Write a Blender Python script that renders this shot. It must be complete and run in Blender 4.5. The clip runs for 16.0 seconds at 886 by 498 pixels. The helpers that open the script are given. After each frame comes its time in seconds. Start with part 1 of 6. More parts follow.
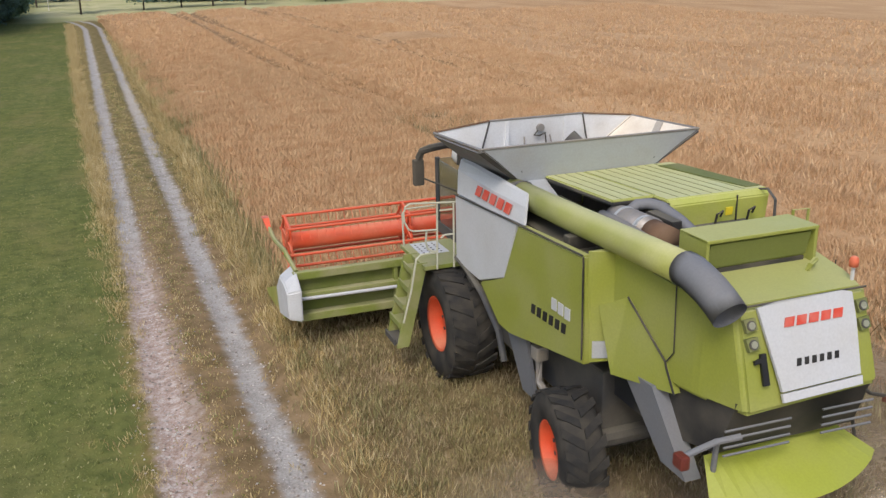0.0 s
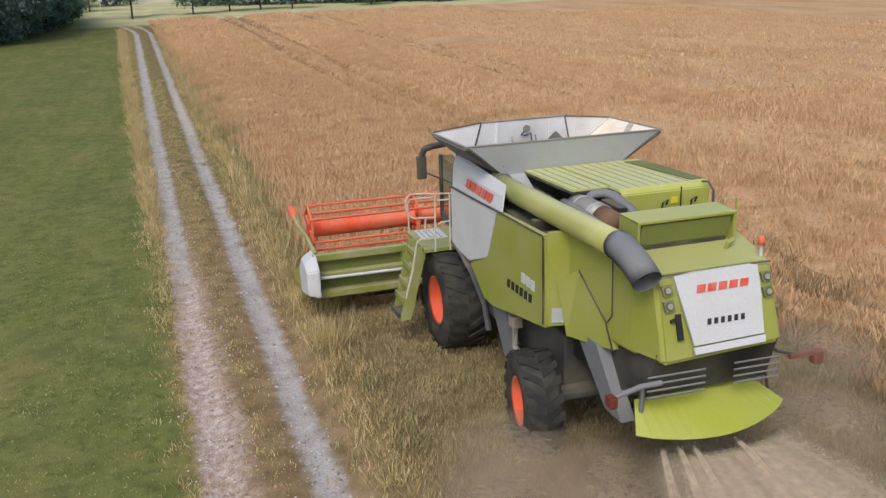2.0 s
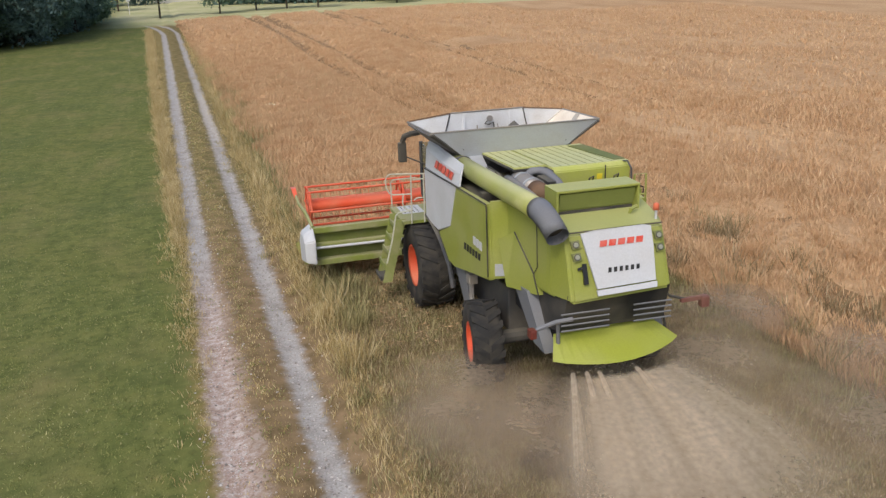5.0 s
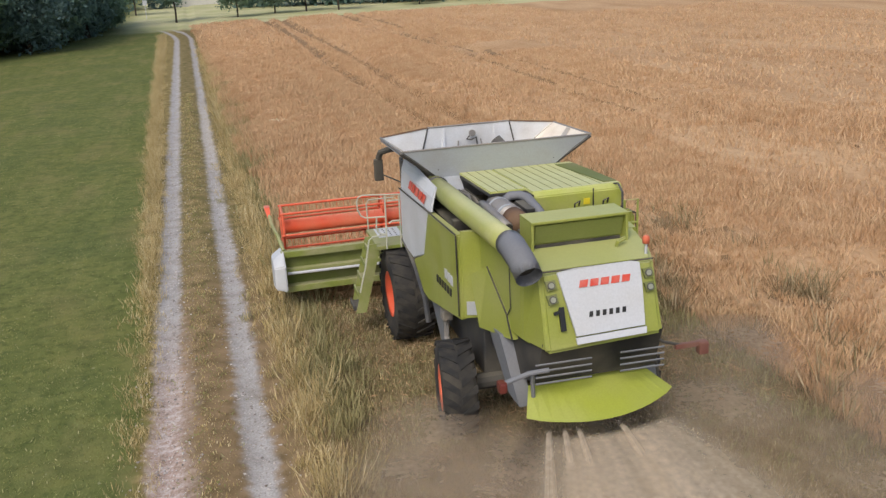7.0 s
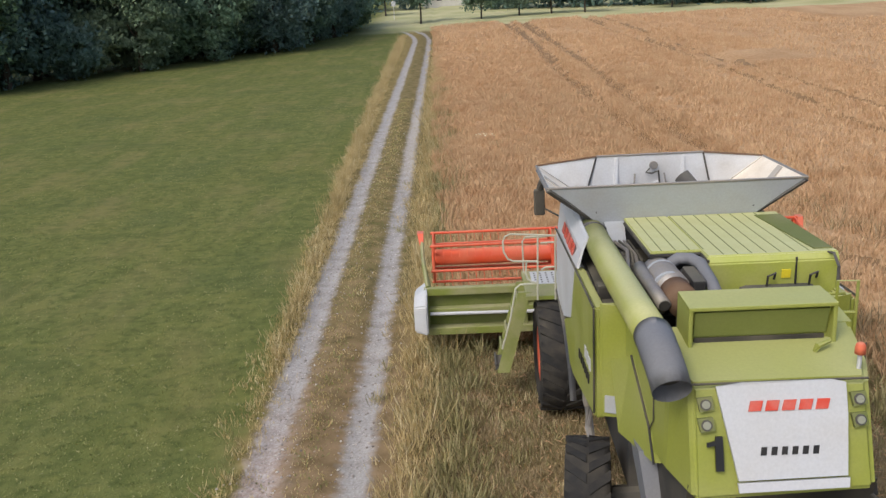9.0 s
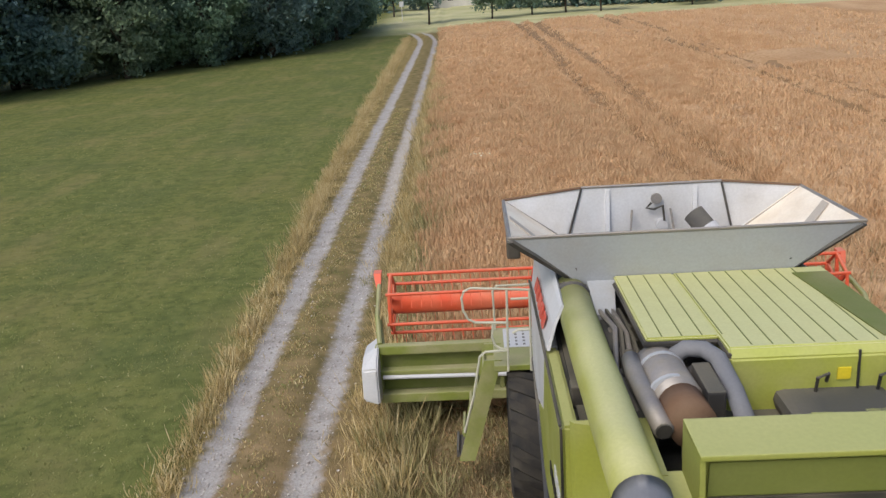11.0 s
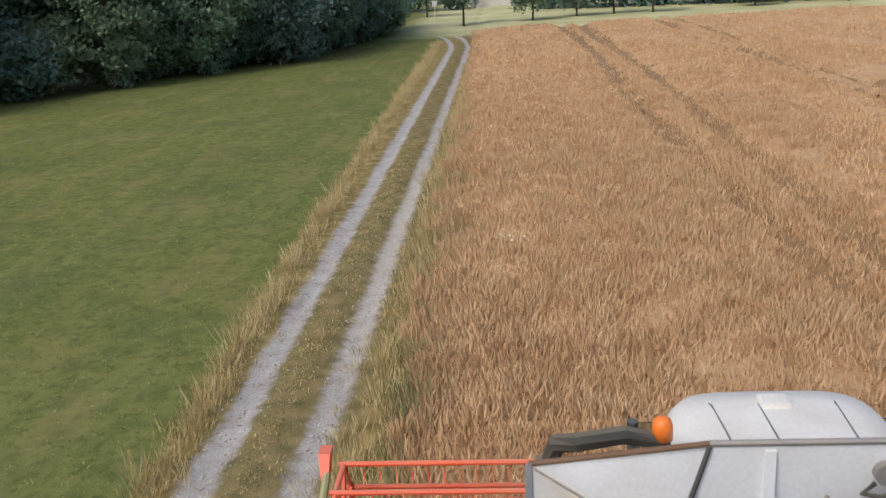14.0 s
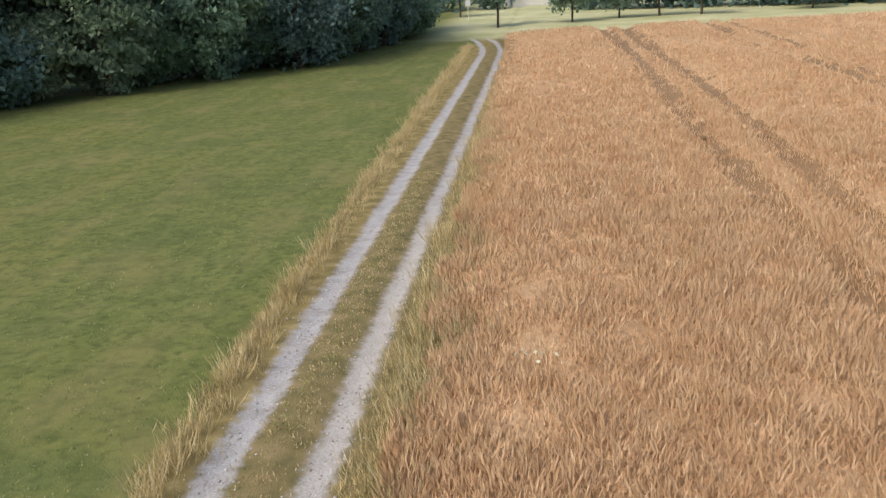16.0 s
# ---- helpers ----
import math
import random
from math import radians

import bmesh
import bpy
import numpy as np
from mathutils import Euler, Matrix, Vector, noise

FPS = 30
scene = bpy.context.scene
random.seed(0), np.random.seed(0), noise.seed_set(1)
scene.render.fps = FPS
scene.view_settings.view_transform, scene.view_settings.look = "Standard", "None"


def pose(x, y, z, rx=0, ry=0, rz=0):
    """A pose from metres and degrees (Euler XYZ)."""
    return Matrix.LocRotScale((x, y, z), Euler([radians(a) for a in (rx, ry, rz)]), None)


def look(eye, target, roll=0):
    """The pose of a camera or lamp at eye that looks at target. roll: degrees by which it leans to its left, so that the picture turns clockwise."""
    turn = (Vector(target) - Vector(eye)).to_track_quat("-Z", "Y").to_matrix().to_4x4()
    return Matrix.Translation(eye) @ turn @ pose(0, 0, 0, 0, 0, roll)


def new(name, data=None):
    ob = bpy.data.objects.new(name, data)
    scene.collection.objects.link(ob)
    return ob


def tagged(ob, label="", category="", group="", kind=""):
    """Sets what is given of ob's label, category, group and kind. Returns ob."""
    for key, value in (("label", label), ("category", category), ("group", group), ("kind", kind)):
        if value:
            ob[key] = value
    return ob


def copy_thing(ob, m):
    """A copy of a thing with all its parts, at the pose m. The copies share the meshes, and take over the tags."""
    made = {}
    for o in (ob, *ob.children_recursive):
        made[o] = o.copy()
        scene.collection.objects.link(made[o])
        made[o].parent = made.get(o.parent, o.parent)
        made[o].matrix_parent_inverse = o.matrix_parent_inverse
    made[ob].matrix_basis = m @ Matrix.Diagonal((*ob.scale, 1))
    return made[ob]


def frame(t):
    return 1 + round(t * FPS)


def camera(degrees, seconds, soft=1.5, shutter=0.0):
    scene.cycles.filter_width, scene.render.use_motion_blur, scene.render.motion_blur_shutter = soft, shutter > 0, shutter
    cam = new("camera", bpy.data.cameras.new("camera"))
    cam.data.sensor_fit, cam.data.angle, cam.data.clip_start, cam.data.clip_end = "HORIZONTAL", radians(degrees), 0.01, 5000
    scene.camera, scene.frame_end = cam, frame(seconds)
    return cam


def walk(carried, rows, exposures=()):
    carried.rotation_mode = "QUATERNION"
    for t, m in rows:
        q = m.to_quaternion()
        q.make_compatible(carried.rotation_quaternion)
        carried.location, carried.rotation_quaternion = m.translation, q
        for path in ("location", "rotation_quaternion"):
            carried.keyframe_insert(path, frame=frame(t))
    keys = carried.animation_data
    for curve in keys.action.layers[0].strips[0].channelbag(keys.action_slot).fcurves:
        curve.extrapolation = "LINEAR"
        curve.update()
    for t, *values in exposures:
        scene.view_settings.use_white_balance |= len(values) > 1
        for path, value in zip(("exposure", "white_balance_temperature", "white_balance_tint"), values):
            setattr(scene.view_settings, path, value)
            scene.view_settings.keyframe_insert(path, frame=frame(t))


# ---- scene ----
# t, x, y, z, yaw, pitch, roll of the drone's camera
ROWS = [
    (0.0, -0.44, -0.84, 6.73, -21.28, -18.00, 1.20),
    (0.5, -0.42, -0.92, 6.91, -19.96, -17.96, 1.39),
    (1.0, -0.43, -0.95, 6.97, -19.38, -17.92, 1.50),
    (1.5, -0.39, -0.99, 7.02, -18.86, -17.92, 1.55),
    (2.0, -0.38, -1.04, 7.10, -18.53, -17.92, 1.62),
    (2.5, -0.38, -1.08, 7.15, -18.23, -17.92, 1.64),
    (3.0, -0.38, -1.18, 7.20, -17.91, -17.90, 1.75),
    (3.5, -0.35, -1.17, 7.23, -17.60, -17.94, 1.84),
    (6.0, 0.16, 0.54, 7.58, -16.23, -18.27, 2.32),
    (6.5, 0.83, 2.27, 7.47, -15.71, -18.07, 2.57),
    (7.0, 1.21, 3.37, 7.40, -15.46, -18.10, 2.60),
    (7.5, 1.61, 4.36, 7.36, -15.22, -18.04, 2.57),
    (7.7, 1.80, 4.76, 7.34, -14.90, -17.94, 2.66),
    (7.9, 1.99, 5.16, 7.32, -11.90, -17.83, 2.75),
    (8.0, 2.09, 5.36, 7.31, -10.43, -17.78, 2.80),
    (8.2, 2.32, 5.89, 7.27, -6.90, -17.57, 2.87),
    (8.3, 2.43, 6.15, 7.25, -3.70, -17.46, 2.90),
    (8.4, 2.54, 6.42, 7.24, -1.90, -17.36, 2.94),
    (8.5, 2.66, 6.69, 7.22, -0.36, -17.26, 2.97),
    (9.0, 3.14, 7.94, 7.13, -0.03, -17.24, 2.89),
    (11.5, 4.16, 14.77, 6.77, 1.39, -17.14, 3.59),
    (12.0, 4.22, 16.58, 6.76, 1.82, -17.20, 3.58),
    (12.5, 4.26, 18.64, 6.66, 2.14, -17.06, 3.75),
    (13.0, 4.30, 20.38, 6.63, 2.56, -17.08, 3.81),
    (13.5, 4.35, 21.97, 6.59, 2.97, -17.07, 3.63),
    (14.0, 4.45, 23.55, 6.62, 3.44, -17.14, 3.39),
    (14.5, 4.53, 25.04, 6.68, 3.84, -17.21, 3.00),
    (15.0, 4.59, 26.77, 6.75, 4.69, -17.25, 2.73),
    (15.5, 4.68, 28.51, 6.66, 5.33, -17.20, 2.78),
    (16.0, 4.62, 30.16, 6.53, 5.80, -17.13, 3.01),
]
TRAVEL = [
    (0.0, 11.84),
    (0.5, 12.36),
    (1.0, 12.86),
    (1.5, 13.36),
    (2.0, 13.85),
    (2.5, 14.35),
    (3.0, 14.85),
    (3.5, 15.36),
    (6.0, 18.47),
    (6.5, 19.17),
    (7.0, 19.79),
    (7.5, 20.32),
    (8.0, 20.76),
    (8.5, 21.15),
    (9.0, 21.51),
    (11.5, 24.17),
    (12.0, 24.88),
    (12.5, 25.60),
    (13.0, 26.31),
    (13.5, 27.02),
    (14.0, 27.72),
    (14.5, 28.42),
    (15.0, 29.12),
    (15.5, 29.83),
    (16.0, 30.53),
]
FOV, HEADING, LANE = 51.85, -0.78, 5.82
EXPO = -0.1
cam = camera(FOV, 16.0, soft=1.4, shutter=0.25)
walk(cam, [(t, pose(x, y, z, 90 + pitch, roll, yaw)) for t, x, y, z, yaw, pitch, roll in ROWS],
     exposures=[(0.0, EXPO), (14.3, EXPO), (15.2, EXPO + 0.16), (16.0, EXPO + 0.26)])

# ---- sky and sun: bright hazy overcast ----
world = bpy.data.worlds.new("sky")
scene.world = world
world.use_nodes = True
wn, wl = world.node_tree.nodes, world.node_tree.links
sky = wn.new("ShaderNodeTexSky")
sky.sky_type, sky.sun_disc = "NISHITA", False
sky.sun_elevation, sky.sun_rotation = radians(48), radians(215)
sky.air_density, sky.dust_density = 1.0, 3.0
wl.new(sky.outputs[0], wn["Background"].inputs[0])
wn["Background"].inputs[1].default_value = 0.19
sun = new("sun", bpy.data.lights.new("sun", "SUN"))
sun.data.energy, sun.data.angle, sun.data.color = 1.7, radians(24), (1.0, 0.97, 0.93)
sun.matrix_basis = look((-29, -41, 58), (0, 0, 0))


# ---- materials ----
def shader(name, rough=0.7, metal=0.0, spec=0.3):
    m = bpy.data.materials.new(name)
    m.use_nodes = True
    b = m.node_tree.nodes["Principled BSDF"]
    b.inputs["Roughness"].default_value = rough
    b.inputs["Metallic"].default_value = metal
    b.inputs["Specular IOR Level"].default_value = spec
    return m, m.node_tree.nodes, m.node_tree.links, b


def ramp(nodes, stops):
    r = nodes.new("ShaderNodeValToRGB")
    els = r.color_ramp.elements
    while len(els) < len(stops):
        els.new(0.5)
    for e, (p, c) in zip(els, stops):
        e.position, e.color = p, (*c, 1)
    return r


def noise_tex(nodes, links, coord, scale, detail=4.0, stretch=None):
    n = nodes.new("ShaderNodeTexNoise")
    n.inputs["Scale"].default_value, n.inputs["Detail"].default_value = scale, detail
    if stretch:
        mp = nodes.new("ShaderNodeMapping")
        mp.inputs["Scale"].default_value = stretch
        links.new(coord, mp.inputs[0])
        coord = mp.outputs[0]
    links.new(coord, n.inputs["Vector"])
    return n


def mixc(nodes, links, fac, a, b):
    m = nodes.new("ShaderNodeMix")
    m.data_type = "RGBA"
    for sock, v in ((m.inputs[0], fac), (m.inputs[6], a), (m.inputs[7], b)):
        if isinstance(v, (int, float)):
            sock.default_value = v
        elif isinstance(v, tuple):
            sock.default_value = (*v, 1)
        else:
            links.new(v, sock)
    return m.outputs[2]


def bumped(nodes, links, bsdf, height, strength, dist=0.02):
    b = nodes.new("ShaderNodeBump")
    b.inputs["Strength"].default_value, b.inputs["Distance"].default_value = strength, dist
    links.new(height, b.inputs["Height"])
    links.new(b.outputs[0], bsdf.inputs["Normal"])


def paint(name, color, dust=(0.42, 0.36, 0.26), amount=0.35, rough=0.42, metal=0.0, scale=1.3, spec=0.4, top_share=0.0, top_color=(0.55, 0.5, 0.36)):
    """Paint or plastic under field dust: broad dusty patches, fine grain, soft wear."""
    m, n, l, b = shader(name, rough, metal, spec)
    co = n.new("ShaderNodeTexCoord").outputs["Object"]
    big, fine = noise_tex(n, l, co, scale, 5), noise_tex(n, l, co, 38, 3)
    r = ramp(n, [(0.38, (0, 0, 0)), (0.75, (1, 1, 1))])
    l.new(big.outputs[0], r.inputs[0])
    mu = n.new("ShaderNodeMath")
    mu.operation = "MULTIPLY"
    l.new(r.outputs[0], mu.inputs[0])
    mu.inputs[1].default_value = amount
    # faces that point up are mixed towards a second colour
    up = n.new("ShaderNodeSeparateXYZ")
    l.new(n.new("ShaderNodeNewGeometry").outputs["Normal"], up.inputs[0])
    top_fac = n.new("ShaderNodeMapRange")
    l.new(up.outputs[2], top_fac.inputs[0])
    top_fac.inputs[1].default_value, top_fac.inputs[2].default_value, top_fac.inputs[4].default_value = 0.55, 0.95, top_share
    c = mixc(n, l, top_fac.outputs[0], mixc(n, l, mu.outputs[0], color, dust), top_color)
    tone = ramp(n, [(0.3, (0.82, 0.82, 0.82)), (0.7, (1, 1, 1))])
    l.new(fine.outputs[0], tone.inputs[0])
    mm = n.new("ShaderNodeMix")
    mm.data_type, mm.blend_type = "RGBA", "MULTIPLY"
    mm.inputs[0].default_value = 0.5
    l.new(c, mm.inputs[6])
    l.new(tone.outputs[0], mm.inputs[7])
    l.new(mm.outputs[2], b.inputs["Base Color"])
    rr = n.new("ShaderNodeMapRange")
    rr.inputs[3].default_value, rr.inputs[4].default_value = rough, min(1, rough + 0.35)
    l.new(r.outputs[0], rr.inputs[0])
    l.new(rr.outputs[0], b.inputs["Roughness"])
    bumped(n, l, b, fine.outputs[0], 0.06, 0.01)
    return m


def plant(name, stops, rough=0.8, patch=0.35, patch_scale=0.35, patch_color=(0.3, 0.2, 0.08), per_tree=None):
    """Blades and leaves: each one its own tone, with broad drifts of a second colour."""
    m, n, l, b = shader(name, rough, 0, 0.15)
    geo = n.new("ShaderNodeNewGeometry")
    r = ramp(n, stops)
    l.new(geo.outputs["Random Per Island"], r.inputs[0])
    big = noise_tex(n, l, geo.outputs["Position"], patch_scale, 4)
    rr = ramp(n, [(0.42, (0, 0, 0)), (0.68, (1, 1, 1))])
    l.new(big.outputs[0], rr.inputs[0])
    mu = n.new("ShaderNodeMath")
    mu.operation = "MULTIPLY"
    mu.inputs[1].default_value = patch
    l.new(rr.outputs[0], mu.inputs[0])
    c = mixc(n, l, mu.outputs[0], r.outputs[0], patch_color)
    if per_tree:
        own = ramp(n, per_tree)
        l.new(n.new("ShaderNodeObjectInfo").outputs["Random"], own.inputs[0])
        mm = n.new("ShaderNodeMix")
        mm.data_type, mm.blend_type = "RGBA", "MULTIPLY"
        mm.inputs[0].default_value = 1.0
        l.new(c, mm.inputs[6])
        l.new(own.outputs[0], mm.inputs[7])
        c = mm.outputs[2]
    l.new(c, b.inputs["Base Color"])
    return m


LIME = paint("lime_paint", (0.275, 0.3, 0.05), dust=(0.4, 0.38, 0.2), amount=0.35, top_share=0.42, top_color=(0.58, 0.57, 0.27))
LIME_TUBE = paint("pale_top_lime_tube", (0.34, 0.355, 0.09), dust=(0.5, 0.47, 0.28), amount=0.4, top_share=0.5, top_color=(0.62, 0.6, 0.34), scale=3)
LIME_BARE = paint("lime_apron_paint", (0.345, 0.38, 0.05), dust=(0.42, 0.39, 0.2), amount=0.25)
# lime paint with shade put into its colour
LIME_SHADED = paint("shaded_lime_paint", (0.13, 0.16, 0.03), amount=0.4, rough=0.6)
WHITE = paint("white_panel", (0.54, 0.55, 0.565), dust=(0.48, 0.45, 0.4), amount=0.35, scale=2.2)
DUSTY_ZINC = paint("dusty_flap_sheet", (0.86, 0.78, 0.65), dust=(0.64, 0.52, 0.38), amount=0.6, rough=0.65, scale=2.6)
LIME_TOP = paint("pale_top_lime_cover", (0.4, 0.43, 0.08), dust=(0.5, 0.46, 0.25), amount=0.35, top_share=0.68, top_color=(0.6, 0.59, 0.34), scale=2.4)
GRILLE = paint("olive_mesh_grille", (0.15, 0.175, 0.035), dust=(0.24, 0.25, 0.09), amount=0.5, rough=0.7)
DULL_RED = paint("dull_red_lens", (0.14, 0.03, 0.022), amount=0.3, rough=0.4)
# zinc darkened for the rear flap's shaded face; plain grey on small fittings
OUTER_SHEET = paint("shaded_grey_sheet", (0.4, 0.42, 0.44), dust=(0.38, 0.35, 0.31), amount=0.5, rough=0.55, scale=2.6)
CREAM = paint("cream_white_paint", (0.74, 0.71, 0.66), dust=(0.5, 0.43, 0.34), amount=0.4, scale=2.0)
FLAP_GRIME = paint("grimy_strip", (0.45, 0.4, 0.34), amount=0.4, rough=0.7)
GREY_PANEL = paint("light_grey_panel", (0.55, 0.56, 0.58), amount=0.2)
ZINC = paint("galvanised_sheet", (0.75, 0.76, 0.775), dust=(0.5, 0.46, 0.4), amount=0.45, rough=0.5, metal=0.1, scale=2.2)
DARK = paint("dark_grey_plastic", (0.04, 0.042, 0.047), amount=0.3, rough=0.6, top_share=0.08)
BLACK = paint("black_steel", (0.016, 0.016, 0.017), amount=0.25, rough=0.65, top_share=0.15)
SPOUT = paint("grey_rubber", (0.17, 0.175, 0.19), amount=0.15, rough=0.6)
RUBBER = paint("tyre_rubber", (0.02, 0.0195, 0.019), dust=(0.16, 0.135, 0.1), amount=0.4, rough=0.85, scale=3)
RED = paint("orange_red_paint", (0.72, 0.085, 0.03), dust=(0.55, 0.28, 0.16), amount=0.5, top_share=0.2)
REDMARK = paint("red_decal", (0.62, 0.07, 0.04), dust=(0.6, 0.4, 0.34), amount=0.45, scale=4)
BLACKMARK = paint("black_decal", (0.01, 0.011, 0.013), amount=0.05)
STEEL = paint("silver_muffler", (0.3, 0.28, 0.265), amount=0.5, rough=0.45, metal=0.5, scale=5)
RUST = paint("rusty_steel", (0.14, 0.07, 0.035), amount=0.3, rough=0.75)
RAIL = paint("pale_yellow_green_rail", (0.5, 0.5, 0.4), amount=0.3)
GREEN_BAR = paint("green_header_steel", (0.2, 0.235, 0.045), amount=0.5, rough=0.6, scale=3, top_share=0.25)
ORANGE = paint("amber_lens", (0.85, 0.2, 0.02), amount=0.1, rough=0.25)
YELLOW = paint("yellow_label", (0.75, 0.6, 0.03), amount=0.1)
# bin steel darkened in its colour for the shade inside the tank
GRAINFLOOR = paint("shaded_bin_steel", (0.15, 0.145, 0.14), amount=0.3, rough=0.6)
LAMPGLASS = paint("clear_lamp_glass", (0.28, 0.29, 0.22), amount=0.1, rough=0.15, spec=0.6)
BARK = paint("bark", (0.06, 0.045, 0.032), dust=(0.1, 0.09, 0.06), amount=0.6, rough=0.9, scale=4)
PLASTER = paint("pale_plaster", (0.62, 0.6, 0.55), amount=0.2, rough=0.9)
TILES = paint("red_brown_roof_tiles", (0.2, 0.07, 0.045), amount=0.2, rough=0.8)
WINDOW = paint("dark_window_glass", (0.03, 0.035, 0.04), amount=0.05, rough=0.1, spec=0.6)
GLASS, _, _, gb_ = shader("tinted_glass", 0.05, 0, 0.5)
gb_.inputs["Transmission Weight"].default_value = 1.0
gb_.inputs["Base Color"].default_value = (0.55, 0.65, 0.62, 1)
WHEAT = plant("ripe_wheat", [(0.0, (0.47, 0.302, 0.162)), (0.12, (0.515, 0.338, 0.186)), (0.5, (0.56, 0.371, 0.212)), (0.9, (0.6, 0.41, 0.242)), (1.0, (0.66, 0.495, 0.308))], patch=0.62, patch_scale=1.1, patch_color=(0.43, 0.245, 0.12))
STUBBLE = plant("cut_stubble", [(0.0, (0.16, 0.115, 0.058)), (0.35, (0.26, 0.19, 0.105)), (0.7, (0.35, 0.265, 0.158)), (1.0, (0.5, 0.4, 0.26))], patch=0.55, patch_scale=0.5, patch_color=(0.24, 0.215, 0.09))
VERGE = plant("dry_verge_grass", [(0.0, (0.3, 0.23, 0.09)), (0.4, (0.46, 0.345, 0.16)), (0.8, (0.6, 0.48, 0.26)), (1.0, (0.7, 0.6, 0.38))], patch=0.45, patch_scale=0.6, patch_color=(0.29, 0.225, 0.09))
TURF = plant("meadow_grass", [(0.0, (0.17, 0.2, 0.065)), (0.4, (0.22, 0.24, 0.08)), (0.85, (0.29, 0.29, 0.11)), (1.0, (0.46, 0.42, 0.22))], patch=0.6, patch_scale=0.3, patch_color=(0.18, 0.175, 0.055))
WEED = plant("green_weeds", [(0.0, (0.15, 0.145, 0.06)), (0.5, (0.28, 0.255, 0.115)), (1.0, (0.46, 0.4, 0.22))], patch=0.4, patch_color=(0.32, 0.25, 0.11))
LEAF = plant("dark_leaves", [(0.0, (0.11, 0.155, 0.115)), (0.5, (0.165, 0.23, 0.165)), (0.9, (0.22, 0.29, 0.215)), (1.0, (0.34, 0.4, 0.31))], patch=0.6, patch_scale=0.12, patch_color=(0.15, 0.2, 0.215), per_tree=[(0.0, (0.75, 0.9, 1.1)), (0.3, (1.05, 1.2, 0.8)), (0.55, (0.65, 0.78, 1.0)), (0.8, (1.2, 1.1, 0.8)), (1.0, (1.2, 1.35, 1.15))])
CHAFF = plant("straw_chaff", [(0.0, (0.64, 0.52, 0.35)), (0.5, (0.7, 0.58, 0.41)), (1.0, (0.78, 0.67, 0.5))], patch=0.0)


def veil_material(name, dark, light, density, streaks):
    """Airborne chaff and dust: thin towards the rims of each sheet, streaked along its flight."""
    m, n, l, b = shader(name, 1.0, 0, 0.0)
    uv = n.new("ShaderNodeTexCoord").outputs["UV"]
    sep = n.new("ShaderNodeSeparateXYZ")
    l.new(uv, sep.inputs[0])

    def math_(op, a, c):
        q = n.new("ShaderNodeMath")
        q.operation, q.use_clamp = op, True
        for i, v in enumerate((a, c)):
            if isinstance(v, (int, float)):
                q.inputs[i].default_value = v
            else:
                l.new(v, q.inputs[i])
        return q.outputs[0]

    def smooth(v, lo, hi):
        q = n.new("ShaderNodeMapRange")
        q.interpolation_type = "SMOOTHSTEP"
        l.new(v, q.inputs[0])
        q.inputs[1].default_value, q.inputs[2].default_value = lo, hi
        return q.outputs[0]

    u, v = sep.outputs[0], sep.outputs[1]
    fade = math_("MULTIPLY", smooth(u, 0.0, 0.3 if streaks else 0.5), smooth(u, 1.0, 0.7 if streaks else 0.5))
    fade = math_("MULTIPLY", fade, math_("MULTIPLY", smooth(v, 0.0, 0.05 if streaks else 0.35), smooth(v, 1.0, 0.45)))
    co = n.new("ShaderNodeTexCoord").outputs["Object"]
    if streaks:
        lines = noise_tex(n, l, uv, 14, 2, (1.0, 0.05, 1.0))
    else:
        lines = noise_tex(n, l, co, 1.1, 5)
    grit = noise_tex(n, l, co, 12, 4)
    r = ramp(n, [(0.32, (0.55, 0.55, 0.55)), (0.68, (1, 1, 1))])
    l.new(lines.outputs[0], r.inputs[0])
    g = ramp(n, [(0.3, (0.7, 0.7, 0.7)), (0.7, (1, 1, 1))])
    l.new(grit.outputs[0], g.inputs[0])
    alpha = math_("MULTIPLY", math_("MULTIPLY", fade, r.outputs[0]), math_("MULTIPLY", g.outputs[0], density))
    tint = mixc(n, l, grit.outputs[0], dark, light)
    l.new(tint, b.inputs["Base Color"])
    # light passes through the thin cloud from both sides
    through_, clear = n.new("ShaderNodeBsdfTranslucent"), n.new("ShaderNodeBsdfTransparent")
    l.new(tint, through_.inputs[0])
    body, whole = n.new("ShaderNodeMixShader"), n.new("ShaderNodeMixShader")
    body.inputs[0].default_value = 0.5
    l.new(b.outputs[0], body.inputs[1])
    l.new(through_.outputs[0], body.inputs[2])
    l.new(alpha, whole.inputs[0])
    l.new(clear.outputs[0], whole.inputs[1])
    l.new(body.outputs[0], whole.inputs[2])
    l.new(whole.outputs[0], n["Material Output"].inputs[0])
    return m


VEIL = veil_material("chaff_veil", (0.68, 0.56, 0.41), (0.8, 0.68, 0.52), 0.9, True)
DUST = veil_material("drifting_dust", (0.56, 0.44, 0.32), (0.7, 0.57, 0.43), 0.62, False)


def translucent(m, share, color):
    """Thin leaves let part of the light through."""
    n, l = m.node_tree.nodes, m.node_tree.links
    t = n.new("ShaderNodeBsdfTranslucent")
    t.inputs[0].default_value = (*color, 1)
    mix = n.new("ShaderNodeMixShader")
    mix.inputs[0].default_value = share
    l.new(n["Principled BSDF"].outputs[0], mix.inputs[1])
    l.new(t.outputs[0], mix.inputs[2])
    l.new(mix.outputs[0], n["Material Output"].inputs[0])


translucent(LEAF, 0.5, (0.24, 0.31, 0.24))
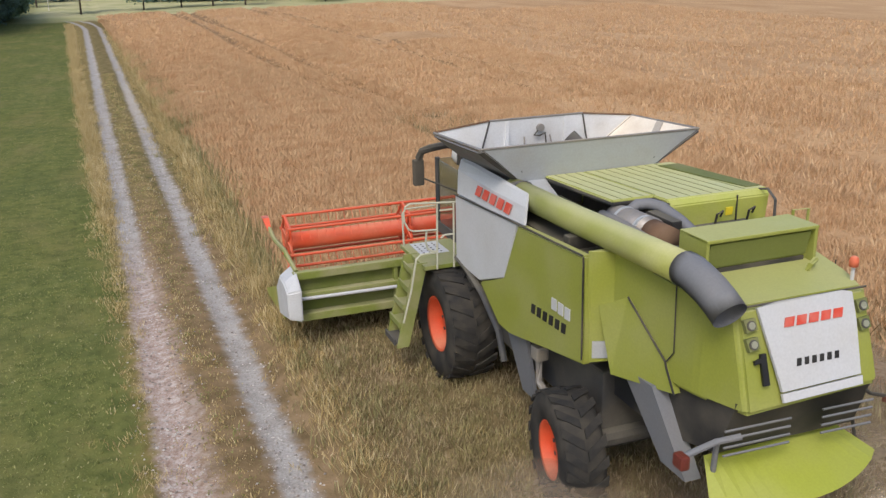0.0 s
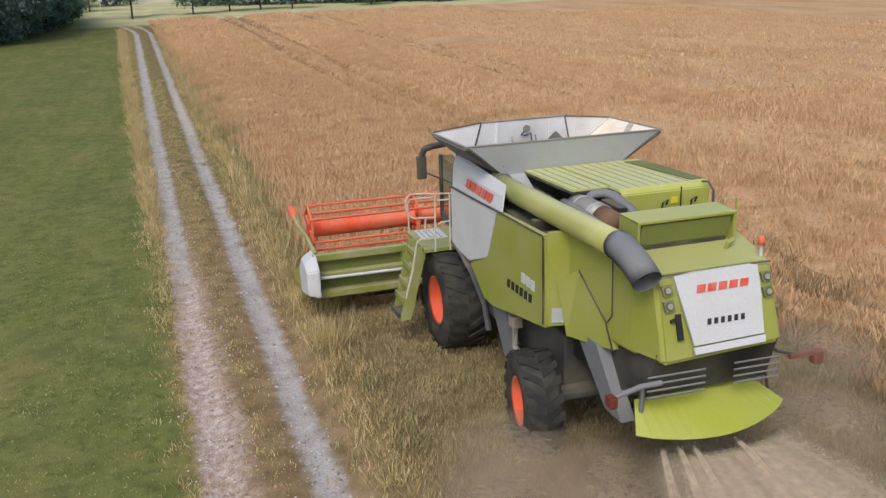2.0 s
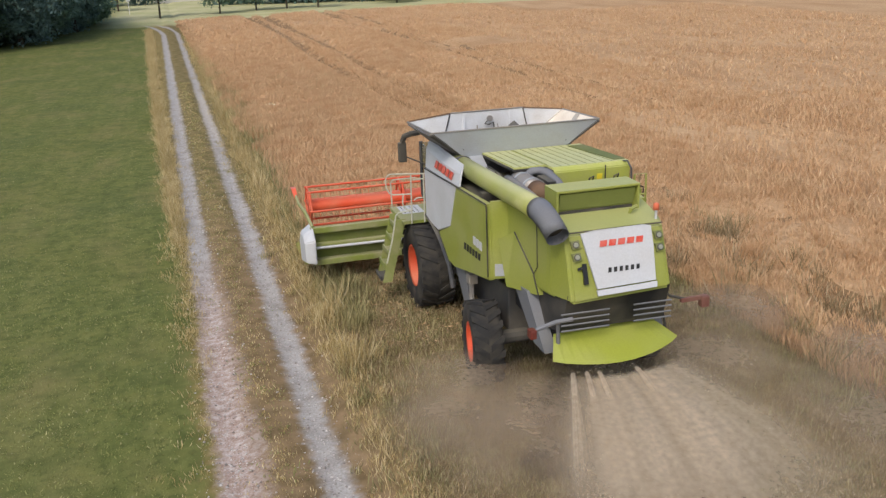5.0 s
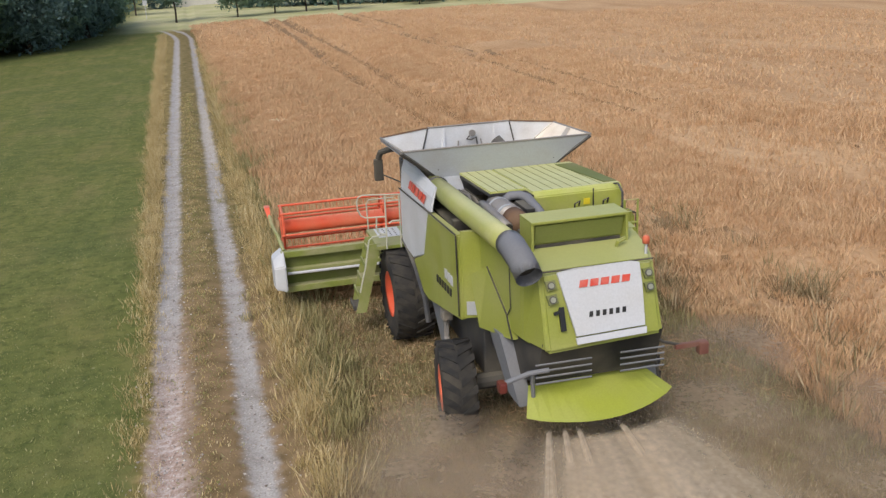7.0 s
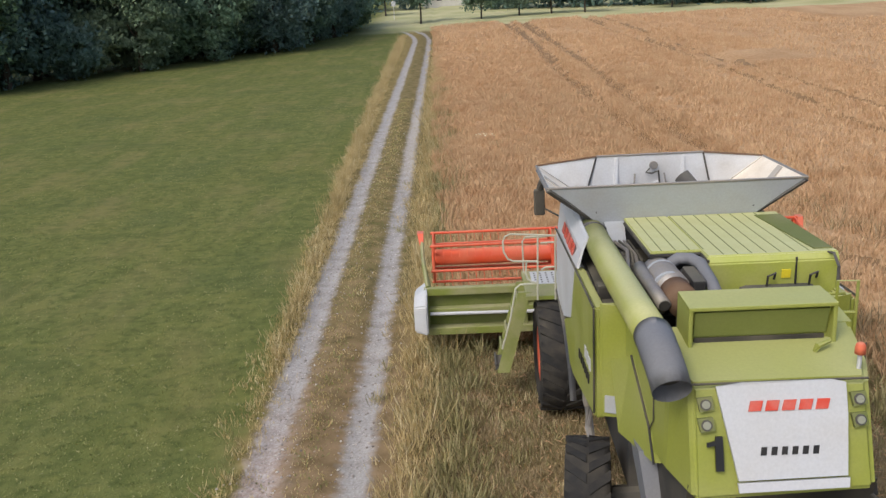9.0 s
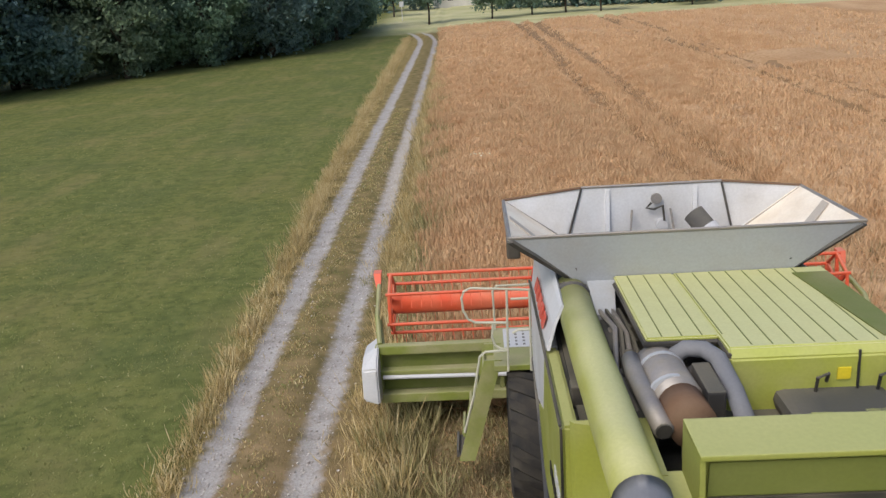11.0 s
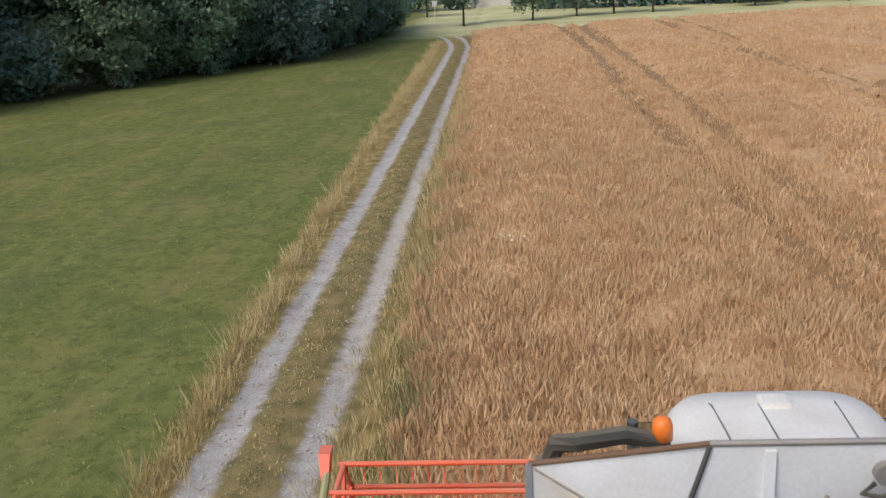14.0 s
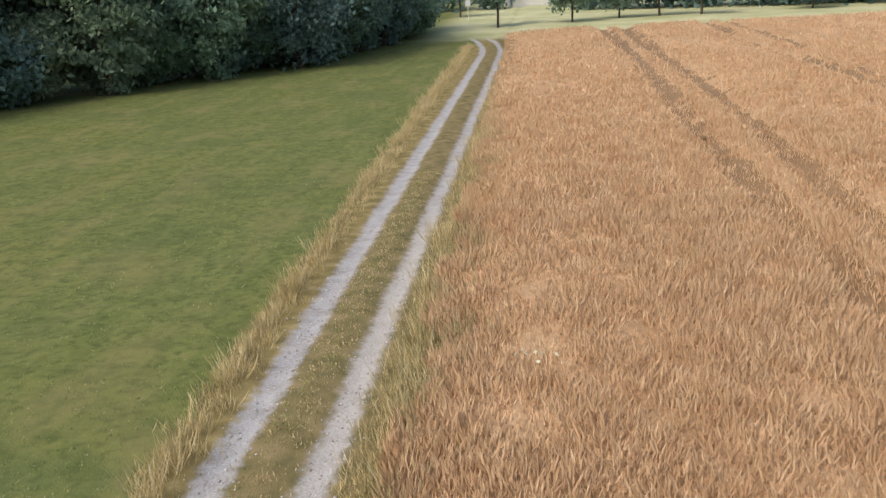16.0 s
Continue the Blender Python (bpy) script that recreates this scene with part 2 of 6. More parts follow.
FLOWER = plant("cream_flowers", [(0.0, (0.7, 0.66, 0.4)), (1.0, (0.8, 0.78, 0.6))], patch=0.0)


def ground_material():
    m, n, l, b = shader("ground", 0.95, 0, 0.1)
    pos = n.new("ShaderNodeNewGeometry").outputs["Position"]
    sep = n.new("ShaderNodeSeparateXYZ")
    l.new(pos, sep.inputs[0])

    def math_(op, a, c=0.0):
        q = n.new("ShaderNodeMath")
        q.operation = op
        for i, v in enumerate((a, c)):
            if isinstance(v, (int, float)):
                q.inputs[i].default_value = v
            else:
                l.new(v, q.inputs[i])
        return q.outputs[0]

    def step(v, lo, hi, a=0.0, c=1.0):
        q = n.new("ShaderNodeMapRange")
        q.interpolation_type = "SMOOTHSTEP"
        l.new(v, q.inputs[0])
        for i, k in enumerate((lo, hi, a, c)):
            q.inputs[i + 1].default_value = k
        return q.outputs[0]

    wob = math_("MULTIPLY", math_("SUBTRACT", noise_tex(n, l, pos, 0.45, 4).outputs[0], 0.5), 0.55)
    fray = math_("MULTIPLY", math_("SUBTRACT", noise_tex(n, l, pos, 5.0, 6).outputs[0], 0.5), 0.6)
    x0, y = sep.outputs[0], sep.outputs[1]
    x = math_("ADD", math_("ADD", x0, wob), fray)
    xr = math_("ADD", math_("ADD", x0, math_("MULTIPLY", wob, 0.45)), math_("MULTIPLY", fray, 0.55))
    grain = noise_tex(n, l, pos, 26, 6)
    mid = noise_tex(n, l, pos, 2.3, 6)
    broad = noise_tex(n, l, pos, 0.16, 5)
    mow = noise_tex(n, l, pos, 0.8, 3, (1.0, 0.12, 1.0))

    def tones(stops, src):
        r = ramp(n, stops)
        l.new(src.outputs[0], r.inputs[0])
        return r.outputs[0]

    meadow = mixc(n, l, tones([(0.36, (0, 0, 0)), (0.66, (1, 1, 1))], broad),
                  tones([(0.25, (0.088, 0.112, 0.034)), (0.5, (0.125, 0.15, 0.047)), (0.8, (0.18, 0.19, 0.07))], mid),
                  tones([(0.25, (0.12, 0.13, 0.036)), (0.55, (0.165, 0.17, 0.052)), (0.8, (0.25, 0.21, 0.085))], mid))
    meadow = mixc(n, l, math_("MULTIPLY", mow.outputs[0], 0.45), meadow, (0.155, 0.16, 0.056))
    rows_ = noise_tex(n, l, pos, 1.5, 5, (1.0, 0.1, 1.0))
    meadow = mixc(n, l, tones([(0.47, (0, 0, 0)), (0.62, (0.4, 0.4, 0.4))], rows_), meadow, (0.11, 0.135, 0.038))
    meadow = mixc(n, l, tones([(0.32, (0.4, 0.4, 0.4)), (0.46, (0, 0, 0))], rows_), meadow, (0.225, 0.215, 0.08))
    tufts = noise_tex(n, l, pos, 5.0, 5)
    meadow = mixc(n, l, tones([(0.52, (0, 0, 0)), (0.63, (0.72, 0.72, 0.72))], tufts), meadow, (0.07, 0.09, 0.028))
    meadow = mixc(n, l, tones([(0.34, (0.6, 0.6, 0.6)), (0.45, (0, 0, 0))], tufts), meadow, (0.185, 0.195, 0.068))
    slant = noise_tex(n, l, pos, 0.5, 6, (1.0, 0.45, 1.0))
    meadow = mixc(n, l, tones([(0.5, (0, 0, 0)), (0.72, (0.75, 0.75, 0.75))], slant), meadow, (0.235, 0.2, 0.085))
    lush = noise_tex(n, l, pos, 0.23, 4)
    meadow = mixc(n, l, tones([(0.52, (0, 0, 0)), (0.7, (0.6, 0.6, 0.6))], lush), meadow, (0.082, 0.112, 0.042))
    fleck = noise_tex(n, l, pos, 9.0, 3)
    meadow = mixc(n, l, tones([(0.68, (0, 0, 0)), (0.74, (0.7, 0.7, 0.7))], fleck), meadow, (0.34, 0.33, 0.2))
    clumps = noise_tex(n, l, pos, 1.7, 7)
    meadow = mixc(n, l, tones([(0.5, (0, 0, 0)), (0.64, (0.45, 0.45, 0.45))], clumps), meadow, (0.07, 0.092, 0.028))
    meadow = mixc(n, l, tones([(0.34, (0.42, 0.42, 0.42)), (0.47, (0, 0, 0))], clumps), meadow, (0.2, 0.195, 0.062))
    meadow = mixc(n, l, 0.16, meadow, (0.1, 0.105, 0.015))
    verge = tones([(0.25, (0.12, 0.095, 0.035)), (0.55, (0.25, 0.19, 0.075)), (0.8, (0.4, 0.32, 0.15))], mid)
    crown = tones([(0.25, (0.1, 0.09, 0.035)), (0.5, (0.19, 0.15, 0.065)), (0.8, (0.3, 0.22, 0.11))], mid)
    crown_soil = tones([(0.25, (0.13, 0.09, 0.045)), (0.5, (0.235, 0.16, 0.088)), (0.8, (0.34, 0.235, 0.14))], mid)
    crown = mixc(n, l, step(y, 20, 32, 0.85, 0.0), crown, crown_soil)
    verge = mixc(n, l, math_("MULTIPLY", step(y, 20, 32, 0.7, 0.0), step(x0, 1.0, 1.5)), verge, crown_soil)
    patchy = tones([(0.3, (0.2, 0.17, 0.125)), (0.47, (0.33, 0.305, 0.275)), (0.7, (0.44, 0.41, 0.38))], mid)
    gravel = mixc(n, l, 0.5, patchy, tones([(0.2, (0.18, 0.165, 0.15)), (0.45, (0.35, 0.33, 0.315)), (0.75, (0.56, 0.53, 0.5))], grain))
    stones = noise_tex(n, l, pos, 7.0, 6)
    rubble = mixc(n, l, 0.5, tones([(0.32, (0.17, 0.115, 0.075)), (0.46, (0.33, 0.23, 0.175)), (0.58, (0.46, 0.385, 0.34)), (0.7, (0.62, 0.57, 0.53))], stones), tones([(0.2, (0.22, 0.15, 0.11)), (0.42, (0.38, 0.27, 0.22)), (0.6, (0.54, 0.46, 0.42)), (0.8, (0.7, 0.65, 0.62))], grain))
    pale = tones([(0.2, (0.36, 0.31, 0.24)), (0.6, (0.55, 0.49, 0.4)), (0.8, (0.66, 0.6, 0.52))], grain)
    soil = tones([(0.25, (0.14, 0.105, 0.05)), (0.5, (0.23, 0.175, 0.09)), (0.75, (0.34, 0.265, 0.15))], mid)
    near = step(y, 17, 24, 1.0, 0.0)
    left_rut = mixc(n, l, near, gravel, rubble)
    right_rut = mixc(n, l, math_("MULTIPLY", step(y, 36, 44, 0.0, 0.4), step(y, 60, 50, 0.0, 1.0)), gravel, pale)
    late = math_("MAXIMUM", math_("SUBTRACT", y, 100.0), 0.0)
    bend = math_("MULTIPLY", math_("MULTIPLY", late, late), 0.006)
    track_end = step(y, 123, 116, 0.0, 1.0)
    shift = math_("SUBTRACT", 0.02, bend)
    edge_x = step(y, 20, 50, 0.0, 0.75)
    c = mixc(n, l, step(math_("ADD", x, edge_x), -0.62, -0.2), meadow, verge)
    c = mixc(n, l, step(x, 0.1, 0.3), c, crown)
    scree = math_("MULTIPLY", math_("MULTIPLY", step(y, 15, 26, 0.75, 0.0), step(x, 0.7, 0.25, 0.0, 1.0)), step(x, -0.1, 0.1))
    c = mixc(n, l, scree, c, rubble)
    c = mixc(n, l, step(x, 1.95, 2.3), c, verge)
    c = mixc(n, l, step(x, 2.6, 3.2), c, soil)
    c = mixc(n, l, math_("MULTIPLY", track_end, step(math_("ABSOLUTE", math_("SUBTRACT", xr, shift)), 0.14, 0.36, 1.0, 0.0)), c, left_rut)
    c = mixc(n, l, math_("MULTIPLY", track_end, step(math_("ABSOLUTE", math_("SUBTRACT", xr, math_("SUBTRACT", 1.47, bend))), 0.1, 0.34, 1.0, 0.0)), c, right_rut)
    # pale mown grass past the end of the field, which runs off aslant
    edge = math_("ADD", y, math_("MULTIPLY", wob, 6))
    far = math_("MULTIPLY", step(edge, 114, 121), step(x0, -9, -4))
    c = mixc(n, l, far, c, tones([(0.3, (0.36, 0.36, 0.17)), (0.7, (0.52, 0.48, 0.28))], broad))
    l.new(c, b.inputs["Base Color"])
    bumped(n, l, b, grain.outputs[0], 0.5, 0.04)
    return m


GROUND = ground_material()


def canopy_material():
    m, n, l, b = shader("wheat_canopy", 0.95, 0, 0.08)
    pos = n.new("ShaderNodeNewGeometry").outputs["Position"]
    fine = noise_tex(n, l, pos, 6.0, 8, (1.0, 0.6, 1.0))
    broad = noise_tex(n, l, pos, 0.12, 5, (1.0, 0.4, 1.0))
    r = ramp(n, [(0.3, (0.34, 0.205, 0.105)), (0.45, (0.45, 0.285, 0.152)), (0.75, (0.57, 0.38, 0.215))])
    l.new(fine.outputs[0], r.inputs[0])
    q = ramp(n, [(0.35, (0, 0, 0)), (0.7, (0.55, 0.55, 0.55))])
    l.new(broad.outputs[0], q.inputs[0])
    drift = noise_tex(n, l, pos, 0.35, 6, (1.0, 0.35, 1.0))
    d = ramp(n, [(0.4, (0, 0, 0)), (0.7, (0.7, 0.7, 0.7))])
    l.new(drift.outputs[0], d.inputs[0])
    c = mixc(n, l, q.outputs[0], r.outputs[0], (0.56, 0.385, 0.225))
    l.new(mixc(n, l, d.outputs[0], c, (0.36, 0.205, 0.1)), b.inputs["Base Color"])
    bumped(n, l, b, fine.outputs[0], 0.8, 0.12)
    return m


CANOPY = canopy_material()
# pressed-down wheat; shade of tracks and cut side put into its brown
TRAMPLED_SHADED = paint("trampled_shaded_wheat", (0.24, 0.145, 0.068), dust=(0.35, 0.215, 0.105), amount=0.6, rough=0.95, scale=0.7)


# ---- building helpers ----
def put(bm, name, mat, parent=None, label="", smooth=False):
    me = bpy.data.meshes.new(name)
    bmesh.ops.recalc_face_normals(bm, faces=bm.faces[:])
    bm.to_mesh(me)
    bm.free()
    me.materials.append(mat)
    if smooth:
        me.shade_smooth()
    ob = new(name, me)
    if parent:
        ob.parent = parent
    return tagged(ob, label)


def box(bm, lo, hi, bev=0.0, m=None):
    r = bmesh.ops.create_cube(bm, size=1)
    vs = r["verts"]
    bmesh.ops.scale(bm, verts=vs, vec=[b - a for a, b in zip(lo, hi)])
    bmesh.ops.translate(bm, verts=vs, vec=[(a + b) / 2 for a, b in zip(lo, hi)])
    if m:
        bmesh.ops.transform(bm, verts=vs, matrix=m)
    if bev:
        es = list({e for v in vs for e in v.link_edges})
        bmesh.ops.bevel(bm, geom=es, offset=bev, segments=2, affect="EDGES", profile=0.6)


def loft(bm, rings, caps=True):
    rows = [[bm.verts.new(p) for p in ring] for ring in rings]
    k = len(rows[0])
    for a, b in zip(rows, rows[1:]):
        for i in range(k):
            bm.faces.new((a[i], a[(i + 1) % k], b[(i + 1) % k], b[i]))
    if caps:
        bm.faces.new(rows[0][::-1])
        bm.faces.new(rows[-1])


def slab(bm, pts, t):
    """A plate of thickness t over a flat outline."""
    p = [Vector(q) for q in pts]
    nrm = sum(((p[i] - p[0]).cross(p[i + 1] - p[0]) for i in range(1, len(p) - 1)), Vector()).normalized()
    loft(bm, [[q - nrm * t / 2 for q in p], [q + nrm * t / 2 for q in p]])


def side(bm, outline, x0, x1):
    """Outline in y, z drawn out from x0 to x1."""
    loft(bm, [[(x0, y, z) for y, z in outline], [(x1, y, z) for y, z in outline]])


def tube(bm, path, r, n=8, r1=None, caps=True):
    path = [Vector(p) for p in path]
    rings, up = [], Vector((0.13, 0.21, 0.97))
    for i, p in enumerate(path):
        d = (path[min(i + 1, len(path) - 1)] - path[max(i - 1, 0)]).normalized()
        u = d.cross(up).normalized()
        v = d.cross(u)
        rad = r if r1 is None else r + (r1 - r) * i / (len(path) - 1)
        rings.append([p + u * rad * math.cos(2 * math.pi * k / n) + v * rad * math.sin(2 * math.pi * k / n) for k in range(n)])
    loft(bm, rings, caps)


def disc(bm, c, r, x0, x1, n=28, r1=None):
    r1 = r if r1 is None else r1
    loft(bm, [[(x0, c[1] + r * math.cos(a), c[2] + r * math.sin(a)) for a in [2 * math.pi * k / n for k in range(n)]],
              [(x1, c[1] + r1 * math.cos(a), c[2] + r1 * math.sin(a)) for a in [2 * math.pi * k / n for k in range(n)]]])


def part(name, build, mat, parent, label="", smooth=False):
    bm = bmesh.new()
    build(bm)
    return put(bm, name, mat, parent, label, smooth)


def boxes(*specs, bev=0.0):
    return lambda bm: [box(bm, lo, hi, bev) for lo, hi in specs]


def from_arrays(name, verts, faces, mat):
    me = bpy.data.meshes.new(name)
    me.vertices.add(len(verts))
    me.vertices.foreach_set("co", np.asarray(verts, dtype=np.float32).ravel())
    k = faces.shape[1]
    me.loops.add(faces.size)
    me.loops.foreach_set("vertex_index", faces.ravel().astype(np.int32))
    me.polygons.add(len(faces))
    me.polygons.foreach_set("loop_start", np.arange(0, faces.size, k, dtype=np.int32))
    me.update(calc_edges=True)
    me.materials.append(mat)
    return me


def blades(rng, x, y, z, h, w, lean=0.25, top=0.72):
    """Kite-shaped blades on the given feet: narrow base, broad ear, pointed tip."""
    k = len(x)
    h = h * (0.75 + 0.5 * rng.random(k))
    a, b = rng.random(k) * 2 * np.pi, rng.random(k) * 2 * np.pi
    q = lean * h * rng.random(k) ** 0.7
    dx, dy, wx, wy = np.cos(a) * q, np.sin(a) * q, np.cos(b) * w, np.sin(b) * w
    v = np.empty((k, 4, 3))
    v[:, 0] = np.stack([x, y, z], 1)
    v[:, 1] = np.stack([x + dx * 0.6 + wx, y + dy * 0.6 + wy, z + h * top], 1)
    v[:, 2] = np.stack([x + dx, y + dy, z + h], 1)
    v[:, 3] = np.stack([x + dx * 0.6 - wx, y + dy * 0.6 - wy, z + h * top], 1)
    return v.reshape(-1, 3), np.arange(4 * k).reshape(-1, 4)


FIELD_Z = 0.15


def ground_height(x, y):
    z = FIELD_Z * np.clip((x - 1.9) / 0.7, 0, 1)
    c = 0.02 + 0 * y
    z = z - 0.05 * np.exp(-((x - c) / 0.24) ** 2) - 0.05 * np.exp(-((x - 1.46) / 0.24) ** 2)
    z = z + 0.05 * np.exp(-((x - 0.73) / 0.35) ** 2)
    return z + 0.012 * np.sin(x * 3.1 + y * 1.3) * np.sin(y * 2.2) * (np.abs(x) < 30)


# ---- ground: one sheet out to the horizon ----
def build_ground():
    xs = np.concatenate([[-3000, -1200, -500, -220], np.arange(-120, -8, 8.0), np.arange(-8, -1, 0.5), np.arange(-1, 3.2, 0.1), np.arange(3.2, 12, 0.4), np.arange(12, 130, 8.0), [220, 500, 1200, 3000]])
    ys = np.concatenate([[-3000, -1000, -300, -80, -30], np.arange(-10, 62, 0.45), np.arange(62, 200, 4.0), [260, 500, 1200, 3000]])
    gx, gy = np.meshgrid(xs, ys)
    v = np.stack([gx, gy, ground_height(gx, gy)], -1).reshape(-1, 3)
    w = len(xs)
    i = (np.arange(len(ys) - 1)[:, None] * w + np.arange(w - 1)[None]).ravel()
    me = from_arrays("ground", v, np.stack([i, i + 1, i + w + 1, i + w], 1), GROUND)
    me.shade_smooth()
    return tagged(new("ground", me), "green meadow, gravel wheel ruts and stubble field soil", "ground", kind="structure")


build_ground()

# ---- the standing wheat ----
CUT_LEFT, CUT_RIGHT, KNIFE, STRIP = 2.75, 10.35, 3.35, 0.2
FIRST_CUT = TRAVEL[0][1] + KNIFE
STRIPS = 98
LAST_CUT = FIRST_CUT + STRIPS * STRIP


def crop_edge(y):
    return np.interp(y, [0, 26, 33, 52, 75, 100, 104, 120], [3.1, 3.0, 2.75, 2.5, 2.3, 2.0, 1.95, 0.9]) + np.interp(y, [55, 70], [0.22, 0.1]) * np.sin(y * 0.9) + 0.15 * np.sin(y * 2.7 + np.sin(y))


def field_end(x):
    return np.interp(x, [1, 7, 20, 230], [113.5, 118.0, 119.0, 118.0]) + 0.5 * np.sin(x * 0.4)


def tramline(x, y):
    """Depth of the wheel tracks pressed through the crop, 0 to 1."""
    d = np.zeros_like(x)
    ragged = 0.88 + 0.14 * np.sin(y * 1.7 + 2 * np.sin(y * 0.37)) * np.sin(y * 0.53 + x)
    for c, w in ((10.4, 0.58), (12.25, 0.65), (19.4, 0.45), (21.2, 0.42)):
        d = np.maximum(d, np.minimum(1, ragged) * np.exp(-((x - c - 0.25 * np.sin(y * 0.11 + c)) / w) ** 2))
    patchy = 0.3 + 0.6 * np.clip(np.sin(y * 0.8 + 2 * np.sin(y * 0.31) + 0.6), 0, 1)
    far_on = np.clip((y - 33) / 9, 0, 1)
    d = d * (np.where(np.abs(x - 12.25) < 1.0, patchy, 0.3) * (1 - far_on) + far_on)
    lodged = np.clip(np.sin(x * 1.9 + 1.5 * np.sin(y * 0.7)) * np.sin(y * 0.55 + x * 0.8) + 0.35, 0, 1)
    d = np.maximum(d, 0.6 * lodged * np.clip((x - 10.2) / 0.4, 0, 1) * np.clip((14.0 - x) / 1.5, 0, 1) * np.clip((32 - y) / 4, 0, 1))
    for cx, cy, rx, ry in ((11.6, 15.6, 0.6, 0.8), (13.2, 22.5, 0.9, 0.7), (11.3, 26.0, 0.6, 0.9), (14.6, 18.6, 1.0, 0.6), (5.2, 49.8, 0.8, 0.4), (3.5, 48.5, 0.5, 0.35), (12.5, 44.2, 0.6, 0.7), (5.0, 68.0, 0.9, 0.35), (12.2, 20.4, 0.7, 0.6), (12.3, 17.0, 0.7, 0.5)):
        d = np.maximum(d, (0.95 if cy > 40 else 0.5) * np.exp(-((x - cx) / rx) ** 2 - ((y - cy) / ry) ** 2))
    return d


def standing(x, y):
    ok = (y < field_end(x)) & (x > crop_edge(y))
    return ok & ((y > LAST_CUT) | (x > CUT_RIGHT + 0.08 * np.sin(y * 3.1)))


def edge_rise(x, y):
    """The crop leans and thins out towards the mown side."""
    q = np.clip((x - CUT_RIGHT - 0.25 * np.sin(y * 1.9) - 0.2 * np.sin(y * 0.7)) / 0.75, 0, 1)
    p = np.clip((x - crop_edge(y) - 0.2 * np.sin(y * 1.3)) / 1.2, 0, 1)
    return np.where(y < LAST_CUT, 0.3 + 0.7 * q, np.where(y < 70, 0.5 + 0.5 * p, 1.0))


def build_canopy():
    rng = np.random.default_rng(3)
    def sheet(x0, x1, y0, y1, step):
        xs, ys = np.arange(x0, x1 + 1e-6, step), np.arange(y0, y1 + 1e-6, step)
        gx, gy = np.meshgrid(xs, ys)
        gx2 = gx + (rng.random(gx.shape) - 0.5) * step * 0.5
        z = 0.63 + 0.05 * np.sin(gx * 0.7 + gy * 0.23) + 0.08 * (rng.random(gx.shape) - 0.5) - 0.45 * tramline(gx2, gy)
        w = len(xs)
        i = (np.arange(len(ys) - 1)[:, None] * w + np.arange(w - 1)[None]).ravel()
        f = np.stack([i, i + 1, i + w + 1, i + w], 1)
        z = np.where(standing(gx2, gy), np.maximum(z * edge_rise(gx2, gy), 0.17), 0.0)
        v = np.stack([gx2, gy, z], -1).reshape(-1, 3)
        keep = ((v[f][:, :, 2] > 0.03).sum(1) >= 4) 
        return v, f[keep]
    parts = [sheet(2.2, 22.6, LAST_CUT - 0.3, 63.4, 0.22), sheet(CUT_RIGHT - 0.2, 22.6, 0, LAST_CUT + 0.2, 0.25), sheet(1.4, 42, 62.8, 137, 0.6), sheet(22, 42, 0, 63.4, 0.6), sheet(39, 230, -30, 137, 3.0), sheet(CUT_RIGHT, 42, -30, 0, 1.0)]
    vs, fs, off = [], [], 0
    for v, f in parts:
        vs.append(v)
        fs.append(f + off)
        off += len(v)
    me = from_arrays("wheat_canopy", np.concatenate(vs), np.concatenate(fs), CANOPY)
    me.materials.append(TRAMPLED_SHADED)
    vv, ff = np.concatenate(vs), np.concatenate(fs)
    fx, fy = vv[ff][:, :, 0].mean(1), vv[ff][:, :, 1].mean(1)
    # the crop's mown side takes the darker brown in place of shade
    open_side = (fy < LAST_CUT) & (fx < CUT_RIGHT + 1.0) & (edge_rise(fx, fy) < 0.85)
    me.polygons.foreach_set("material_index", ((tramline(fx, fy) > 0.42) | open_side).astype(np.int32))
    me.shade_smooth()
    return tagged(new("wheat_canopy", me), "dense ripe wheat standing in a large field", "wheat field", kind="stuff")


